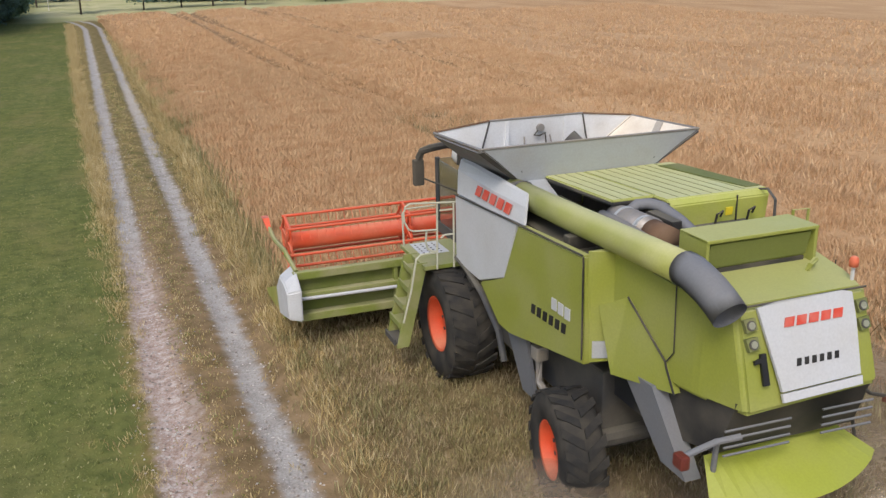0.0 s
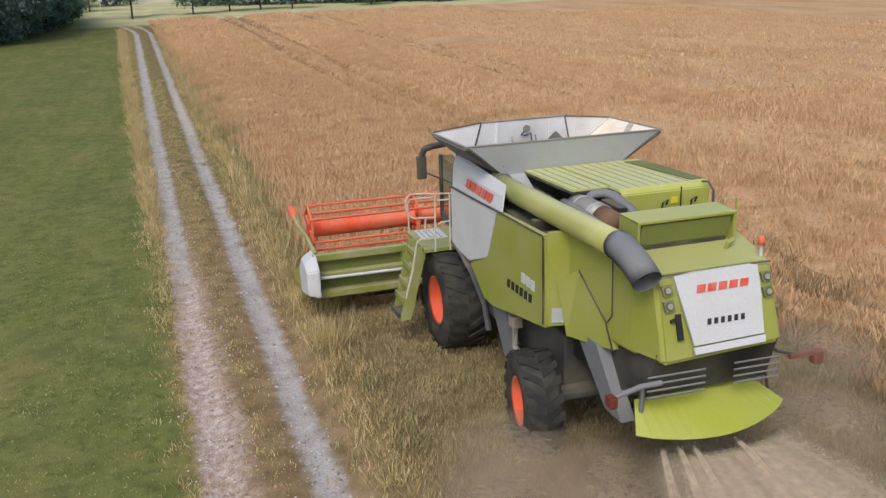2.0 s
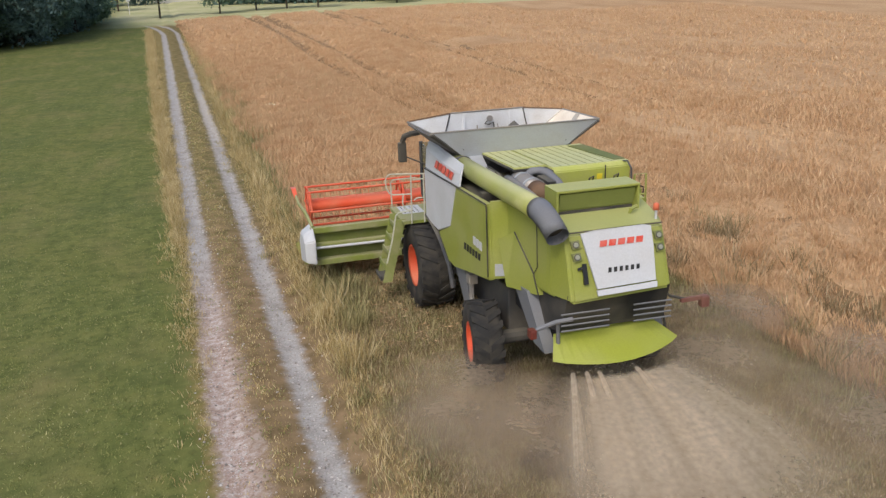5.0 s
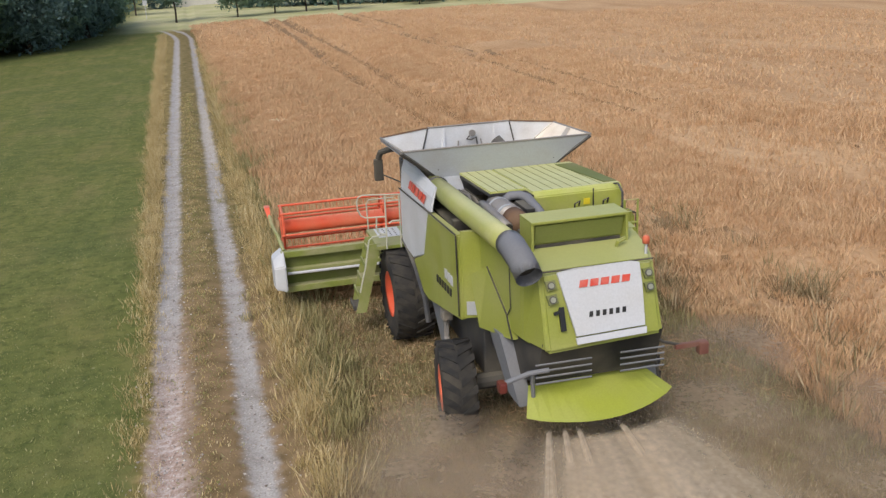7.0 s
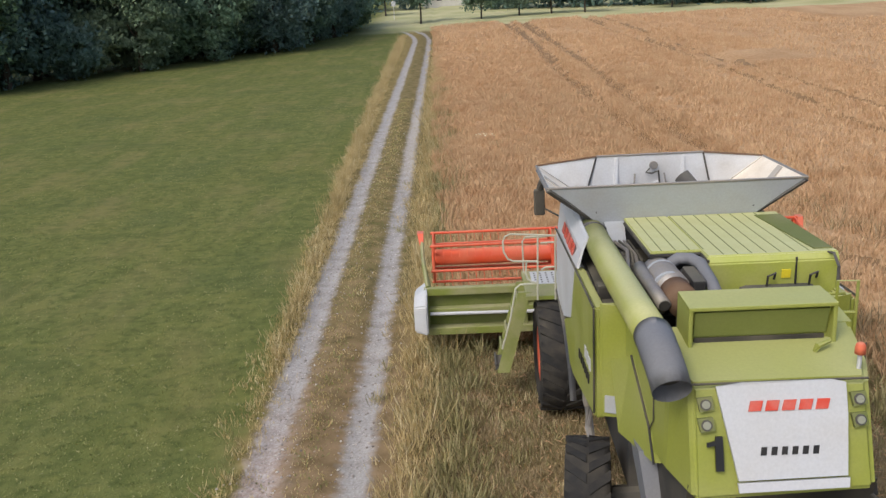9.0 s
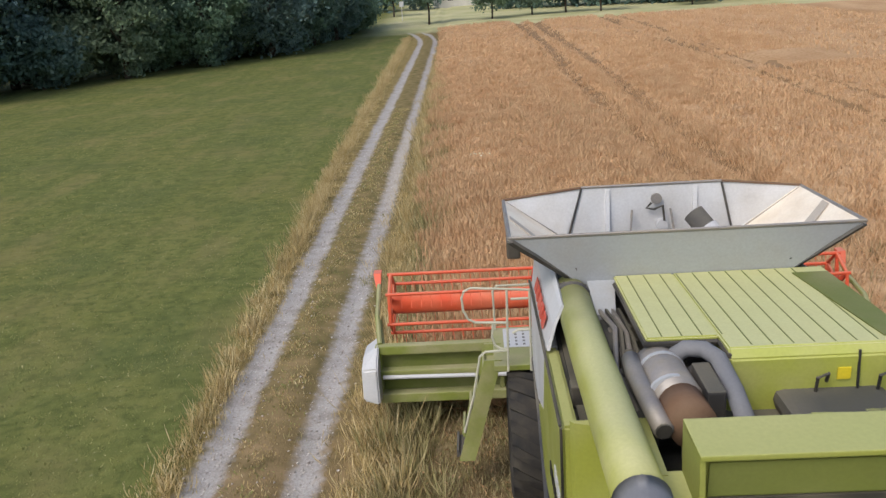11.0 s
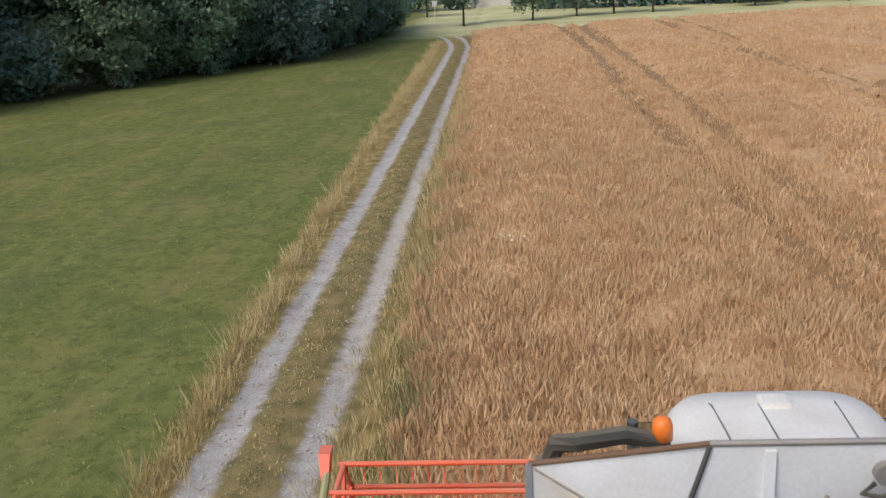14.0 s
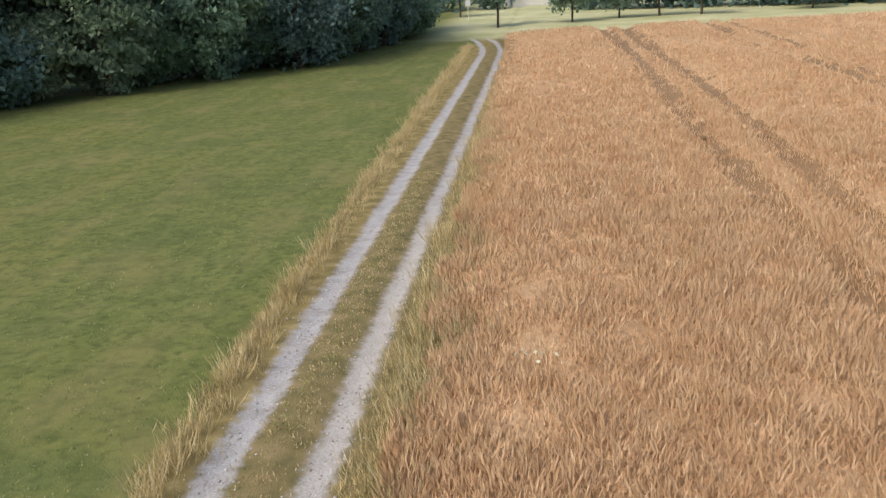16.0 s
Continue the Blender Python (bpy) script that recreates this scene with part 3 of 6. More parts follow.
def build_wheat():
    rng = np.random.default_rng(5)
    vs, fs, off = [], [], 0
    for x0, x1, y0, y1, per, h, w, z0 in ((2.4, 13, 34, 53, 640, 0.3, 0.012, 0.52), (2.4, 15, 52, 64, 330, 0.24, 0.013, 0.58), (13, 26, 34, 64, 120, 0.26, 0.018, 0.55), (10.2, 17, 6, 35, 330, 0.26, 0.012, 0.55), (17, 32, 6, 35, 70, 0.38, 0.018, 0.46),
                                          (1.4, 20, 63, 72, 190, 0.25, 0.016, 0.56), (1.4, 26, 71, 82, 90, 0.26, 0.02, 0.54), (1.4, 26, 81, 95, 45, 0.28, 0.025, 0.52), (0.9, 40, 95, 120, 16, 0.24, 0.035, 0.56), (26, 60, 30, 95, 14, 0.24, 0.035, 0.56)):
        k = int((x1 - x0) * (y1 - y0) * per)
        x, y = x0 + (x1 - x0) * rng.random(k), y0 + (y1 - y0) * rng.random(k)
        t = tramline(x, y)
        thin = 0.5 + 0.5 * np.sin(x * 2.1 + 1.7 * np.sin(y * 0.9)) * np.sin(y * 1.3 + 2.0 * np.sin(x * 1.1))
        ok = standing(x, y) & (rng.random(k) > t * 0.85) & (rng.random(k) > 0.75 * thin ** 3)
        x, y, t, thin = x[ok], y[ok], t[ok], thin[ok]
        h = h * (1.1 - 0.35 * thin ** 2)
        v, f = blades(rng, x, y, z0 * (1 - 0.6 * t) * edge_rise(x, y), h * (1 - 0.4 * t), w, 0.75, 0.6)
        vs.append(v)
        fs.append(f + off)
        off += len(v)
    # full-length straw along the open edges of the crop
    for kind in ("verge", "front"):
        k = 12000
        if kind == "verge":
            y = LAST_CUT + rng.random(k) ** 1.3 * (110 - LAST_CUT)
            x = crop_edge(y) + rng.random(k) * 0.5
        else:
            y = 5 + rng.random(k) * (LAST_CUT - 5)
            x = CUT_RIGHT - 0.2 + rng.random(k) * 0.7
        v, f = blades(rng, x, y, np.full(k, FIELD_Z), np.full(k, 0.42 if kind == "verge" else 0.33), 0.011, 0.5, 0.75)
        vs.append(v)
        fs.append(f + off)
        off += len(v)
    return tagged(new("wheat_stalks", from_arrays("wheat_stalks", np.concatenate(vs), np.concatenate(fs), WHEAT)), "ripe reddish-tan wheat ears above the crop", "wheat", kind="stuff")


def build_strips():
    """Bands of wheat that the machine cuts one after another; each is laid down as straw when the knife meets it."""
    rng = np.random.default_rng(8)
    meshes = []
    for _ in range(33):
        k = 90
        x, y = CUT_LEFT + (CUT_RIGHT - CUT_LEFT) * rng.random(k), STRIP * rng.random(k)
        v, f = blades(rng, x, y, np.zeros(k), np.full(k, 0.55), 0.012, 0.3, 0.8)
        k = 700
        x, y = CUT_LEFT + 0.2 + (CUT_RIGHT - CUT_LEFT - 0.2) * rng.random(k), -0.1 + (STRIP + 0.2) * rng.random(k)
        rise = 0.5 + 0.5 * np.clip((x - CUT_LEFT - 0.3) / 1.2, 0, 1)
        v1, f1 = blades(rng, x, y, 0.42 * rise, np.full(k, 0.22), 0.011, 0.75, 0.6)
        # the closed top of the crop
        xs, ys = np.arange(CUT_LEFT + 0.35, CUT_RIGHT + 0.01, 0.22), np.array([-0.03, STRIP / 2, STRIP + 0.03])
        gx, gy = np.meshgrid(xs, ys)
        gz = (0.48 + 0.06 * (rng.random(gx.shape) - 0.5)) * (0.5 + 0.5 * np.clip((gx - CUT_LEFT - 0.3) / 1.2, 0, 1))
        i = (np.arange(2)[:, None] * len(xs) + np.arange(len(xs) - 1)[None]).ravel()
        f2 = np.stack([i, i + 1, i + len(xs) + 1, i + len(xs)], 1)
        v2 = np.stack([gx, gy, gz], -1).reshape(-1, 3)
        me = from_arrays("wheat_swath", np.concatenate([v, v1, v2]), np.concatenate([f, f1 + len(v), f2 + len(v) + len(v1)]), WHEAT)
        me.materials.append(CANOPY)
        me.polygons.foreach_set("material_index", np.concatenate([np.zeros(len(f) + len(f1)), np.ones(len(f2))]).astype(np.int32))
        meshes.append(me)
    made = []
    for i in range(STRIPS):
        ob = new("wheat_swath", meshes[(i * 7) % 33])
        ob.location = (0, FIRST_CUT + i * STRIP, FIELD_Z)
        made.append(tagged(ob, "band of ripe wheat mown down by the combine", "wheat", group="mown wheat bands", kind="stuff"))
    return made


build_canopy()
build_wheat()
swaths = build_strips()


# ---- stubble, verges and meadow grass ----
def scatter(name, mat, label, category, zones, seed, lean=0.5, top=0.5):
    rng = np.random.default_rng(seed)
    vs, fs, off = [], [], 0
    for fx, x1, y0, y1, count, h, w, clump in zones:
        c = max(1, int(count / clump))
        cx, cy = fx(c, rng, x1), y0 + (y1 - y0) * rng.random(c)
        cx = cx(cy) if callable(cx) else cx
        size = 0.4 + 1.2 * rng.random(c) ** 2
        x, y = np.repeat(cx, clump), np.repeat(cy, clump)
        hh = np.repeat(size, clump) * h
        x, y = x + rng.normal(0, 0.09, len(x)), y + rng.normal(0, 0.09, len(y))
        v, f = blades(rng, x, y, ground_height(x, y) - 0.01, hh, w, lean, top)
        vs.append(v)
        fs.append(f + off)
        off += len(v)
    return tagged(new(name, from_arrays(name, np.concatenate(vs), np.concatenate(fs), mat)), label, category, kind="stuff")


def even(lo):
    return lambda c, rng, hi: lo + (hi - lo) * rng.random(c)


def about(mean):
    return lambda c, rng, spread: mean + rng.normal(0, spread, c)


def along(edge):
    return lambda c, rng, spread: (lambda y: edge(y) + rng.normal(0, spread, c))


def meadow_edge(y):
    return np.interp(y, [5, 20, 32, 48, 60, 110], [-0.42, -0.45, -0.55, -0.85, -1.05, -1.5])


scatter("stubble", STUBBLE, "short cut wheat stubble with weeds", "stubble",
        [(even(2.6), CUT_RIGHT, 6, 24, 100000, 0.12, 0.006, 4), (even(2.6), CUT_RIGHT, 24, 36, 40000, 0.1, 0.007, 4), (even(CUT_RIGHT - 0.4), CUT_RIGHT + 3.0, 8, 33, 14000, 0.5, 0.009, 24)], 11, 0.8, 0.6)
scatter("weeds", WEED, "green weeds growing through the stubble", "weeds",
        [(even(2.3), CUT_RIGHT, 6, 36, 34000, 0.13, 0.008, 12), (about(3.6), 0.7, 8, 36, 26000, 0.13, 0.006, 22), (about(3.0), 0.22, 16, 40, 9000, 0.36, 0.009, 30), (about(2.5), 0.35, 6, 100, 11000, 0.16, 0.009, 14), (about(3.0), 0.4, 36, 64, 11000, 0.42, 0.009, 16), (even(3.2), 9.5, 36, 58, 3500, 0.52, 0.008, 20), (even(CUT_RIGHT - 1.0), CUT_RIGHT + 0.7, 5, 36, 12000, 0.26, 0.01, 24)], 12, 0.7)
scatter("verge_grass", VERGE, "tall dry pale grass along the farm track", "grass",
        [(about(2.45), 0.3, 17, 100, 34000, 0.26, 0.006, 16), (about(2.35), 0.22, 7, 18, 3000, 0.2, 0.006, 14), (about(2.4), 0.22, 14, 80, 9000, 0.5, 0.006, 45), (along(meadow_edge), 0.17, 24, 110, 30000, 0.2, 0.006, 14), (along(meadow_edge), 0.15, 27, 110, 8000, 0.42, 0.005, 46), (along(meadow_edge), 0.2, 17, 27, 2200, 0.15, 0.006, 12), (along(meadow_edge), 0.2, 8, 18, 900, 0.12, 0.006, 10), (about(0.73), 0.2, 7, 60, 9000, 0.055, 0.009, 6), (even(2.2), 5.0, 8, 34, 7000, 0.13, 0.005, 12)], 13, 0.8)
scatter("meadow_blades", TURF, "short mown green meadow grass", "grass",
        [(even(-9), -0.8, 8, 24, 44000, 0.035, 0.009, 3), (even(-14), -1.2, 24, 44, 40000, 0.035, 0.009, 3), (even(-18), -1.6, 44, 60, 16000, 0.035, 0.01, 3), (about(0.73), 0.2, 8, 60, 5000, 0.05, 0.009, 6)], 14, 1.6)


STONE = plant("gravel_stones", [(0.0, (0.2, 0.17, 0.15)), (0.5, (0.4, 0.36, 0.33)), (1.0, (0.66, 0.62, 0.58))], patch=0.3, patch_color=(0.36, 0.25, 0.2))


def build_stones():
    """Loose stones lying in the two ruts and on the crown of the track."""
    rng = np.random.default_rng(27)
    k = 9000
    y = 6 + 44 * rng.random(k) ** 1.6
    x = np.where(rng.random(k) < 0.6, 0.05 + rng.normal(0, 0.24, k), 1.47 + rng.normal(0, 0.2, k))
    r = 0.008 + 0.022 * rng.random(k) ** 3
    z = ground_height(x, y) + r * 0.3
    a = rng.random(k) * 2 * np.pi
    e = np.array([(1, 0, 0), (0, 1, 0), (-1, 0, 0), (0, -1, 0), (0, 0, 0.7), (0, 0, -0.7)])[None] * (0.7 + 0.6 * rng.random((k, 6, 1)))
    v = np.stack([e[..., 0] * np.cos(a)[:, None] - e[..., 1] * np.sin(a)[:, None], e[..., 0] * np.sin(a)[:, None] + e[..., 1] * np.cos(a)[:, None], e[..., 2]], -1)
    v = v * r[:, None, None] + np.stack([x, y, z], 1)[:, None]
    one = np.array([(0, 1, 4), (1, 2, 4), (2, 3, 4), (3, 0, 4), (1, 0, 5), (2, 1, 5), (3, 2, 5), (0, 3, 5)])
    f = (one[None] + 6 * np.arange(k)[:, None, None]).reshape(-1, 3)
    return tagged(new("gravel", from_arrays("gravel", v.reshape(-1, 3), f, STONE)), "loose grey and brown stones on the farm track", "gravel", kind="stuff")


build_stones()


def build_flowers():
    rng = np.random.default_rng(21)
    x, y = 4.48 + rng.normal(0, 0.2, 9), 42.95 + rng.normal(0, 0.12, 9)
    v, f = blades(rng, x, y, np.full(9, 0.8), np.full(9, 0.06), 0.04, 1.2, 0.6)
    return tagged(new("flower_patch", from_arrays("flower_patch", v, f, FLOWER)), "small cream flowers among the wheat", "flowers", kind="stuff")


build_flowers()


# ---- trees ----
def leaf_cloud(rng, centres, radii, per, size):
    n = len(centres) * per
    d = rng.normal(size=(n, 3))
    d /= np.linalg.norm(d, axis=1, keepdims=True)
    p = np.repeat(centres, per, 0) + rng.normal(size=(n, 3)) * np.array([0.62, 0.62, 0.4]) * np.repeat(radii, per)[:, None]
    a = rng.normal(size=(n, 3))
    a -= d * (a * d).sum(1, keepdims=True) * 0.7
    a /= np.linalg.norm(a, axis=1, keepdims=True)
    b = np.cross(a, rng.normal(size=(n, 3)))
    b /= np.linalg.norm(b, axis=1, keepdims=True)
    s = size * (0.5 + rng.random(n))[:, None]
    v = np.stack([p - a * s, p + b * s * 0.55, p + a * s, p - b * s * 0.55], 1)
    v[:, :, 2] = np.maximum(v[:, :, 2], 0.02)
    return v.reshape(-1, 3), np.arange(4 * n).reshape(-1, 4)


def tree(seed, height, spread, low, clumps, per, size, name, label):
    rng = np.random.default_rng(seed)
    root = new(name)
    root.empty_display_size = 0.5
    def trunk(bm):
        tube(bm, [(0, 0, -0.2), (0.06, 0.03, height * 0.25), (-0.1, 0.08, height * 0.55), (0.05, 0, height * 0.85)], 0.024 * height, 8, 0.006 * height)
        for k in range(7):
            a, z = k * 2.4 + seed, height * (0.22 + 0.08 * k)
            z = max(z, low + 0.5)
            q = spread * (0.75 - 0.06 * k)
            tube(bm, [(0, 0, z), (math.cos(a) * q * 0.5, math.sin(a) * q * 0.5, z + 0.5), (math.cos(a) * q, math.sin(a) * q, z + 1.3)], 0.009 * height, 6, 0.003 * height)
    part("trunk", trunk, BARK, root)
    u = rng.normal(size=(clumps, 3))
    u /= np.linalg.norm(u, axis=1, keepdims=True)
    u *= (0.55 + 0.45 * rng.random(clumps))[:, None]
    mid = (height + low) / 2
    c = u * np.array([spread, spread, (height - low) / 2]) + np.array([0, 0, mid])
    c[:, 2] = np.maximum(c[:, 2], low + 0.3)
    r = spread * (0.1 + 0.3 * rng.random(clumps) ** 1.5)
    c[:, :2] *= (1.12 - 0.45 * np.clip((c[:, 2:] - mid) / (height - mid), -0.4, 1) ** 2)
    v, f = leaf_cloud(rng, c, r, per, size)
    crown = new("crown", from_arrays("crown", v, f, LEAF))
    crown.parent = root
    return tagged(root, label, "tree")


wood = [tree(s, h, w, 0.2, 130, 120, 0.18, "wood_tree", "dark green leafy tree at the edge of a dense wood") for s, h, w in ((1, 13, 4.2), (2, 8.5, 2.6), (3, 16, 4.6), (6, 12, 3.2), (7, 5.0, 2.6))]
row_trees = [tree(s, h, w, lo, 55, 60, 0.22, "orchard_tree", "small dark tree with a bare trunk beside the field") for s, h, w, lo in ((4, 6.5, 2.3, 2.3), (5, 5.5, 2.6, 1.5))]
for t_ in wood:
    tagged(t_, group="trees of the wood")
for t_ in row_trees:
    tagged(t_, group="trees past the field")
# front row of the wood, then the trees behind it
WOOD_LINE = [(-70, 44), (-42, 60), (-27.5, 71), (-22, 78.5), (-17.2, 86.5), (-11.2, 96), (-8.6, 106.5), (-6.6, 115), (-4.9, 129)]


def wood_places():
    rng = random.Random(4)
    out = []
    for (xa, ya), (xb, yb) in zip(WOOD_LINE, WOOD_LINE[1:]):
        n_ = max(1, round(math.hypot(xb - xa, yb - ya) / 3.0))
        for k in range(n_):
            q = (k + 0.5) / n_
            x, y = xa + (xb - xa) * q, ya + (yb - ya) * q
            dx, dy = (yb - ya), -(xb - xa)
            ln = math.hypot(dx, dy)
            for depth in (3.6, 8.5):
                out.append((x - dx / ln * (depth + rng.uniform(-1.2, 3.0)), y - dy / ln * (depth + rng.uniform(-1.2, 3.0)), rng.uniform(0, 360), rng.choice((0, 1, 3, 4, 4)) if depth < 5 else rng.choice((0, 2, 2))))
    return out


used = set()
for x, y, a, k in wood_places():
    if k not in used:
        used.add(k)
        wood[k].matrix_basis = pose(x, y, 0, 0, 0, a)
    else:
        copy_thing(wood[k], pose(x, y, 0, 0, 0, a))
row_trees[0].matrix_basis = pose(-0.1, 133.0, 0)
row_trees[1].matrix_basis = pose(8.0, 134.0, 0)
for x, y, k, a in ((13.4, 137.5, 1, 70), (17.9, 138, 0, 130), (22.3, 136.5, 0, 200), (34.5, 138, 1, 20), (-6.3, 158, 0, 50), (45, 137, 0, 80), (56, 135, 1, 140)):
    copy_thing(row_trees[k], pose(x, y, 0, 0, 0, a))


def build_far_wood():
    rng = np.random.default_rng(31)
    q = rng.random(1500)
    xs = np.interp(q, [0, 0.12, 0.121, 0.42, 0.421, 0.75, 1], [-40, -3, 9, 47, 63, 130, 260])
    ys = np.interp(xs, [-40, -3, 9, 16, 43, 63, 130, 260], [178, 172, 158, 152, 140, 135, 128, 122])
    d = rng.random(1500) * 8
    c = np.stack([xs + d * 0.5, ys + d, 0.6 + rng.random(1500) * 9], 1)
    v, f = leaf_cloud(rng, c, 1.0 + 1.1 * rng.random(1500), 40, 0.42)
    return tagged(new("far_wood", from_arrays("far_wood", v, f, LEAF)), "dark belt of trees along the far side of the fields", "woodland", kind="stuff")


build_far_wood()


def house(m):
    root = new("house")
    part("wall", boxes(((-6, -4, -0.1), (6, 4, 4.2))), PLASTER, root)
    part("roof", lambda bm: loft(bm, [[(-6.5, -4.6, 4.0), (-6.5, 4.6, 4.0), (-6.5, 0, 7.6)], [(6.5, -4.6, 4.0), (6.5, 4.6, 4.0), (6.5, 0, 7.6)]]), TILES, root, "red-brown tiled roof")
    for x in (-4, -1.3, 1.3, 4):
        part("window", boxes(((x - 0.5, -4.03, 1.2), (x + 0.5, -3.9, 2.5))), WINDOW, root, "dark window pane")
    root.matrix_basis = m
    return tagged(root, "pale plastered house with a brown tiled roof", "house")


house(pose(5.5, 184, 0, 0, 0, 10))
house(pose(55, 146, 0, 0, 0, -20))


def sign_post(m):
    root = new("sign_post")
    part("post", lambda bm: tube(bm, [(0, 0, -0.1), (0, 0, 2.6)], 0.05), PLASTER, root)
    part("sign_plate", boxes(((-0.3, -0.06, 1.9), (0.3, -0.02, 2.6)), bev=0.01), WHITE, root, "white plate")
    root.matrix_basis = m
    return tagged(root, "white post with a plate at the track's end", "sign")


sign_post(pose(-4.3, 146, 0))


# ---- the combine harvester ----
# its space: y ahead, z up, the front axle over the origin
REEL_Y, REEL_Z, REEL_R = 3.12, 1.69, 0.47


def tyre_mesh(bm, r, w):
    prof = [(-0.4, 0.46), (-0.48, 0.52), (-0.52, 0.74), (-0.47, 0.92), (-0.34, 0.96), (0, 0.97), (0.34, 0.96), (0.47, 0.92), (0.52, 0.74), (0.48, 0.52), (0.4, 0.46)]
    n = 40
    rings = []
    for px, pr in prof:
        rings.append([(px * w, pr * r * math.cos(2 * math.pi * k / n), pr * r * math.sin(2 * math.pi * k / n)) for k in range(n)])
    loft(bm, rings, caps=False)


def lug_mesh(bm, r, w, lugs, s):
    da = 2 * math.pi / lugs
    pts = []
    for px, ang, half in ((0.03, da * 0.45, 0.22), (0.5, -da * 0.25, 0.24)):
        for rr in (0.94, 1.0 if px < 0.3 else 0.985):
            for hh in (-half, half):
                t_ = ang + hh * da
                pts.append((s * px * w, rr * r * math.cos(t_), rr * r * math.sin(t_)))
    v = [bm.verts.new(p) for p in pts]
    for q in ((0, 1, 3, 2), (4, 6, 7, 5), (0, 4, 5, 1), (2, 3, 7, 6), (0, 2, 6, 4), (1, 5, 7, 3)):
        bm.faces.new([v[i] for i in q])


def wheel(parent, x, y, z, r, w, lugs, side_sign):
    tyre = part("wheel", lambda bm: tyre_mesh(bm, r, w), RUBBER, parent, "dusty black ribbed tractor tyre", True)
    o = side_sign
    def rim(bm):
        n = 32
        prof = [(0.42, 0.5), (0.46, 0.49), (0.42, 0.44), (0.22, 0.41), (0.16, 0.2), (0.24, 0.13), (0.24, 0.0001)]
        loft(bm, [[(o * px * w, pr * r * math.cos(2 * math.pi * k / n), pr * r * math.sin(2 * math.pi * k / n)) for k in range(n)] for px, pr in prof], caps=False)
        loft(bm, [[(-o * px * w, pr * r * math.cos(2 * math.pi * k / n), pr * r * math.sin(2 * math.pi * k / n)) for k in range(n)] for px, pr in [(0.42, 0.5), (0.2, 0.42), (0.2, 0.0001)]], caps=False)
    part("rim", rim, RED, tyre, "orange-red steel rim", True)
    def bolts(bm):
        for k in range(8):
            a = 2 * math.pi * k / 8
            c = (0, 0.27 * r * math.cos(a), 0.27 * r * math.sin(a))
            disc(bm, c, 0.028, o * 0.12 * w, o * 0.2 * w, 6)
    part("wheel_bolts", bolts, DARK, tyre)
    for s in (-1, 1):
        first = part("tread_lug", lambda bm: lug_mesh(bm, r, w, lugs, s), RUBBER, tyre)
        for k in range(lugs):
            ob = first if k == 0 else new("tread_lug", first.data)
            ob.parent = tyre
            ob.rotation_euler = (2 * math.pi * (k + (0.5 if s > 0 else 0)) / lugs, 0, 0)
    tyre.location = (x, y, z)
    return tyre


def shell(bm, rows, t):
    """A bent sheet of thickness t through rows of points."""
    g = [[bm.verts.new(p) for p in r] for r in rows]
    for a, b in zip(g, g[1:]):
        for i in range(len(a) - 1):
            bm.faces.new((a[i], a[i + 1], b[i + 1], b[i]))
    bmesh.ops.recalc_face_normals(bm, faces=bm.faces[:])
    bmesh.ops.solidify(bm, geom=bm.faces[:], thickness=t)


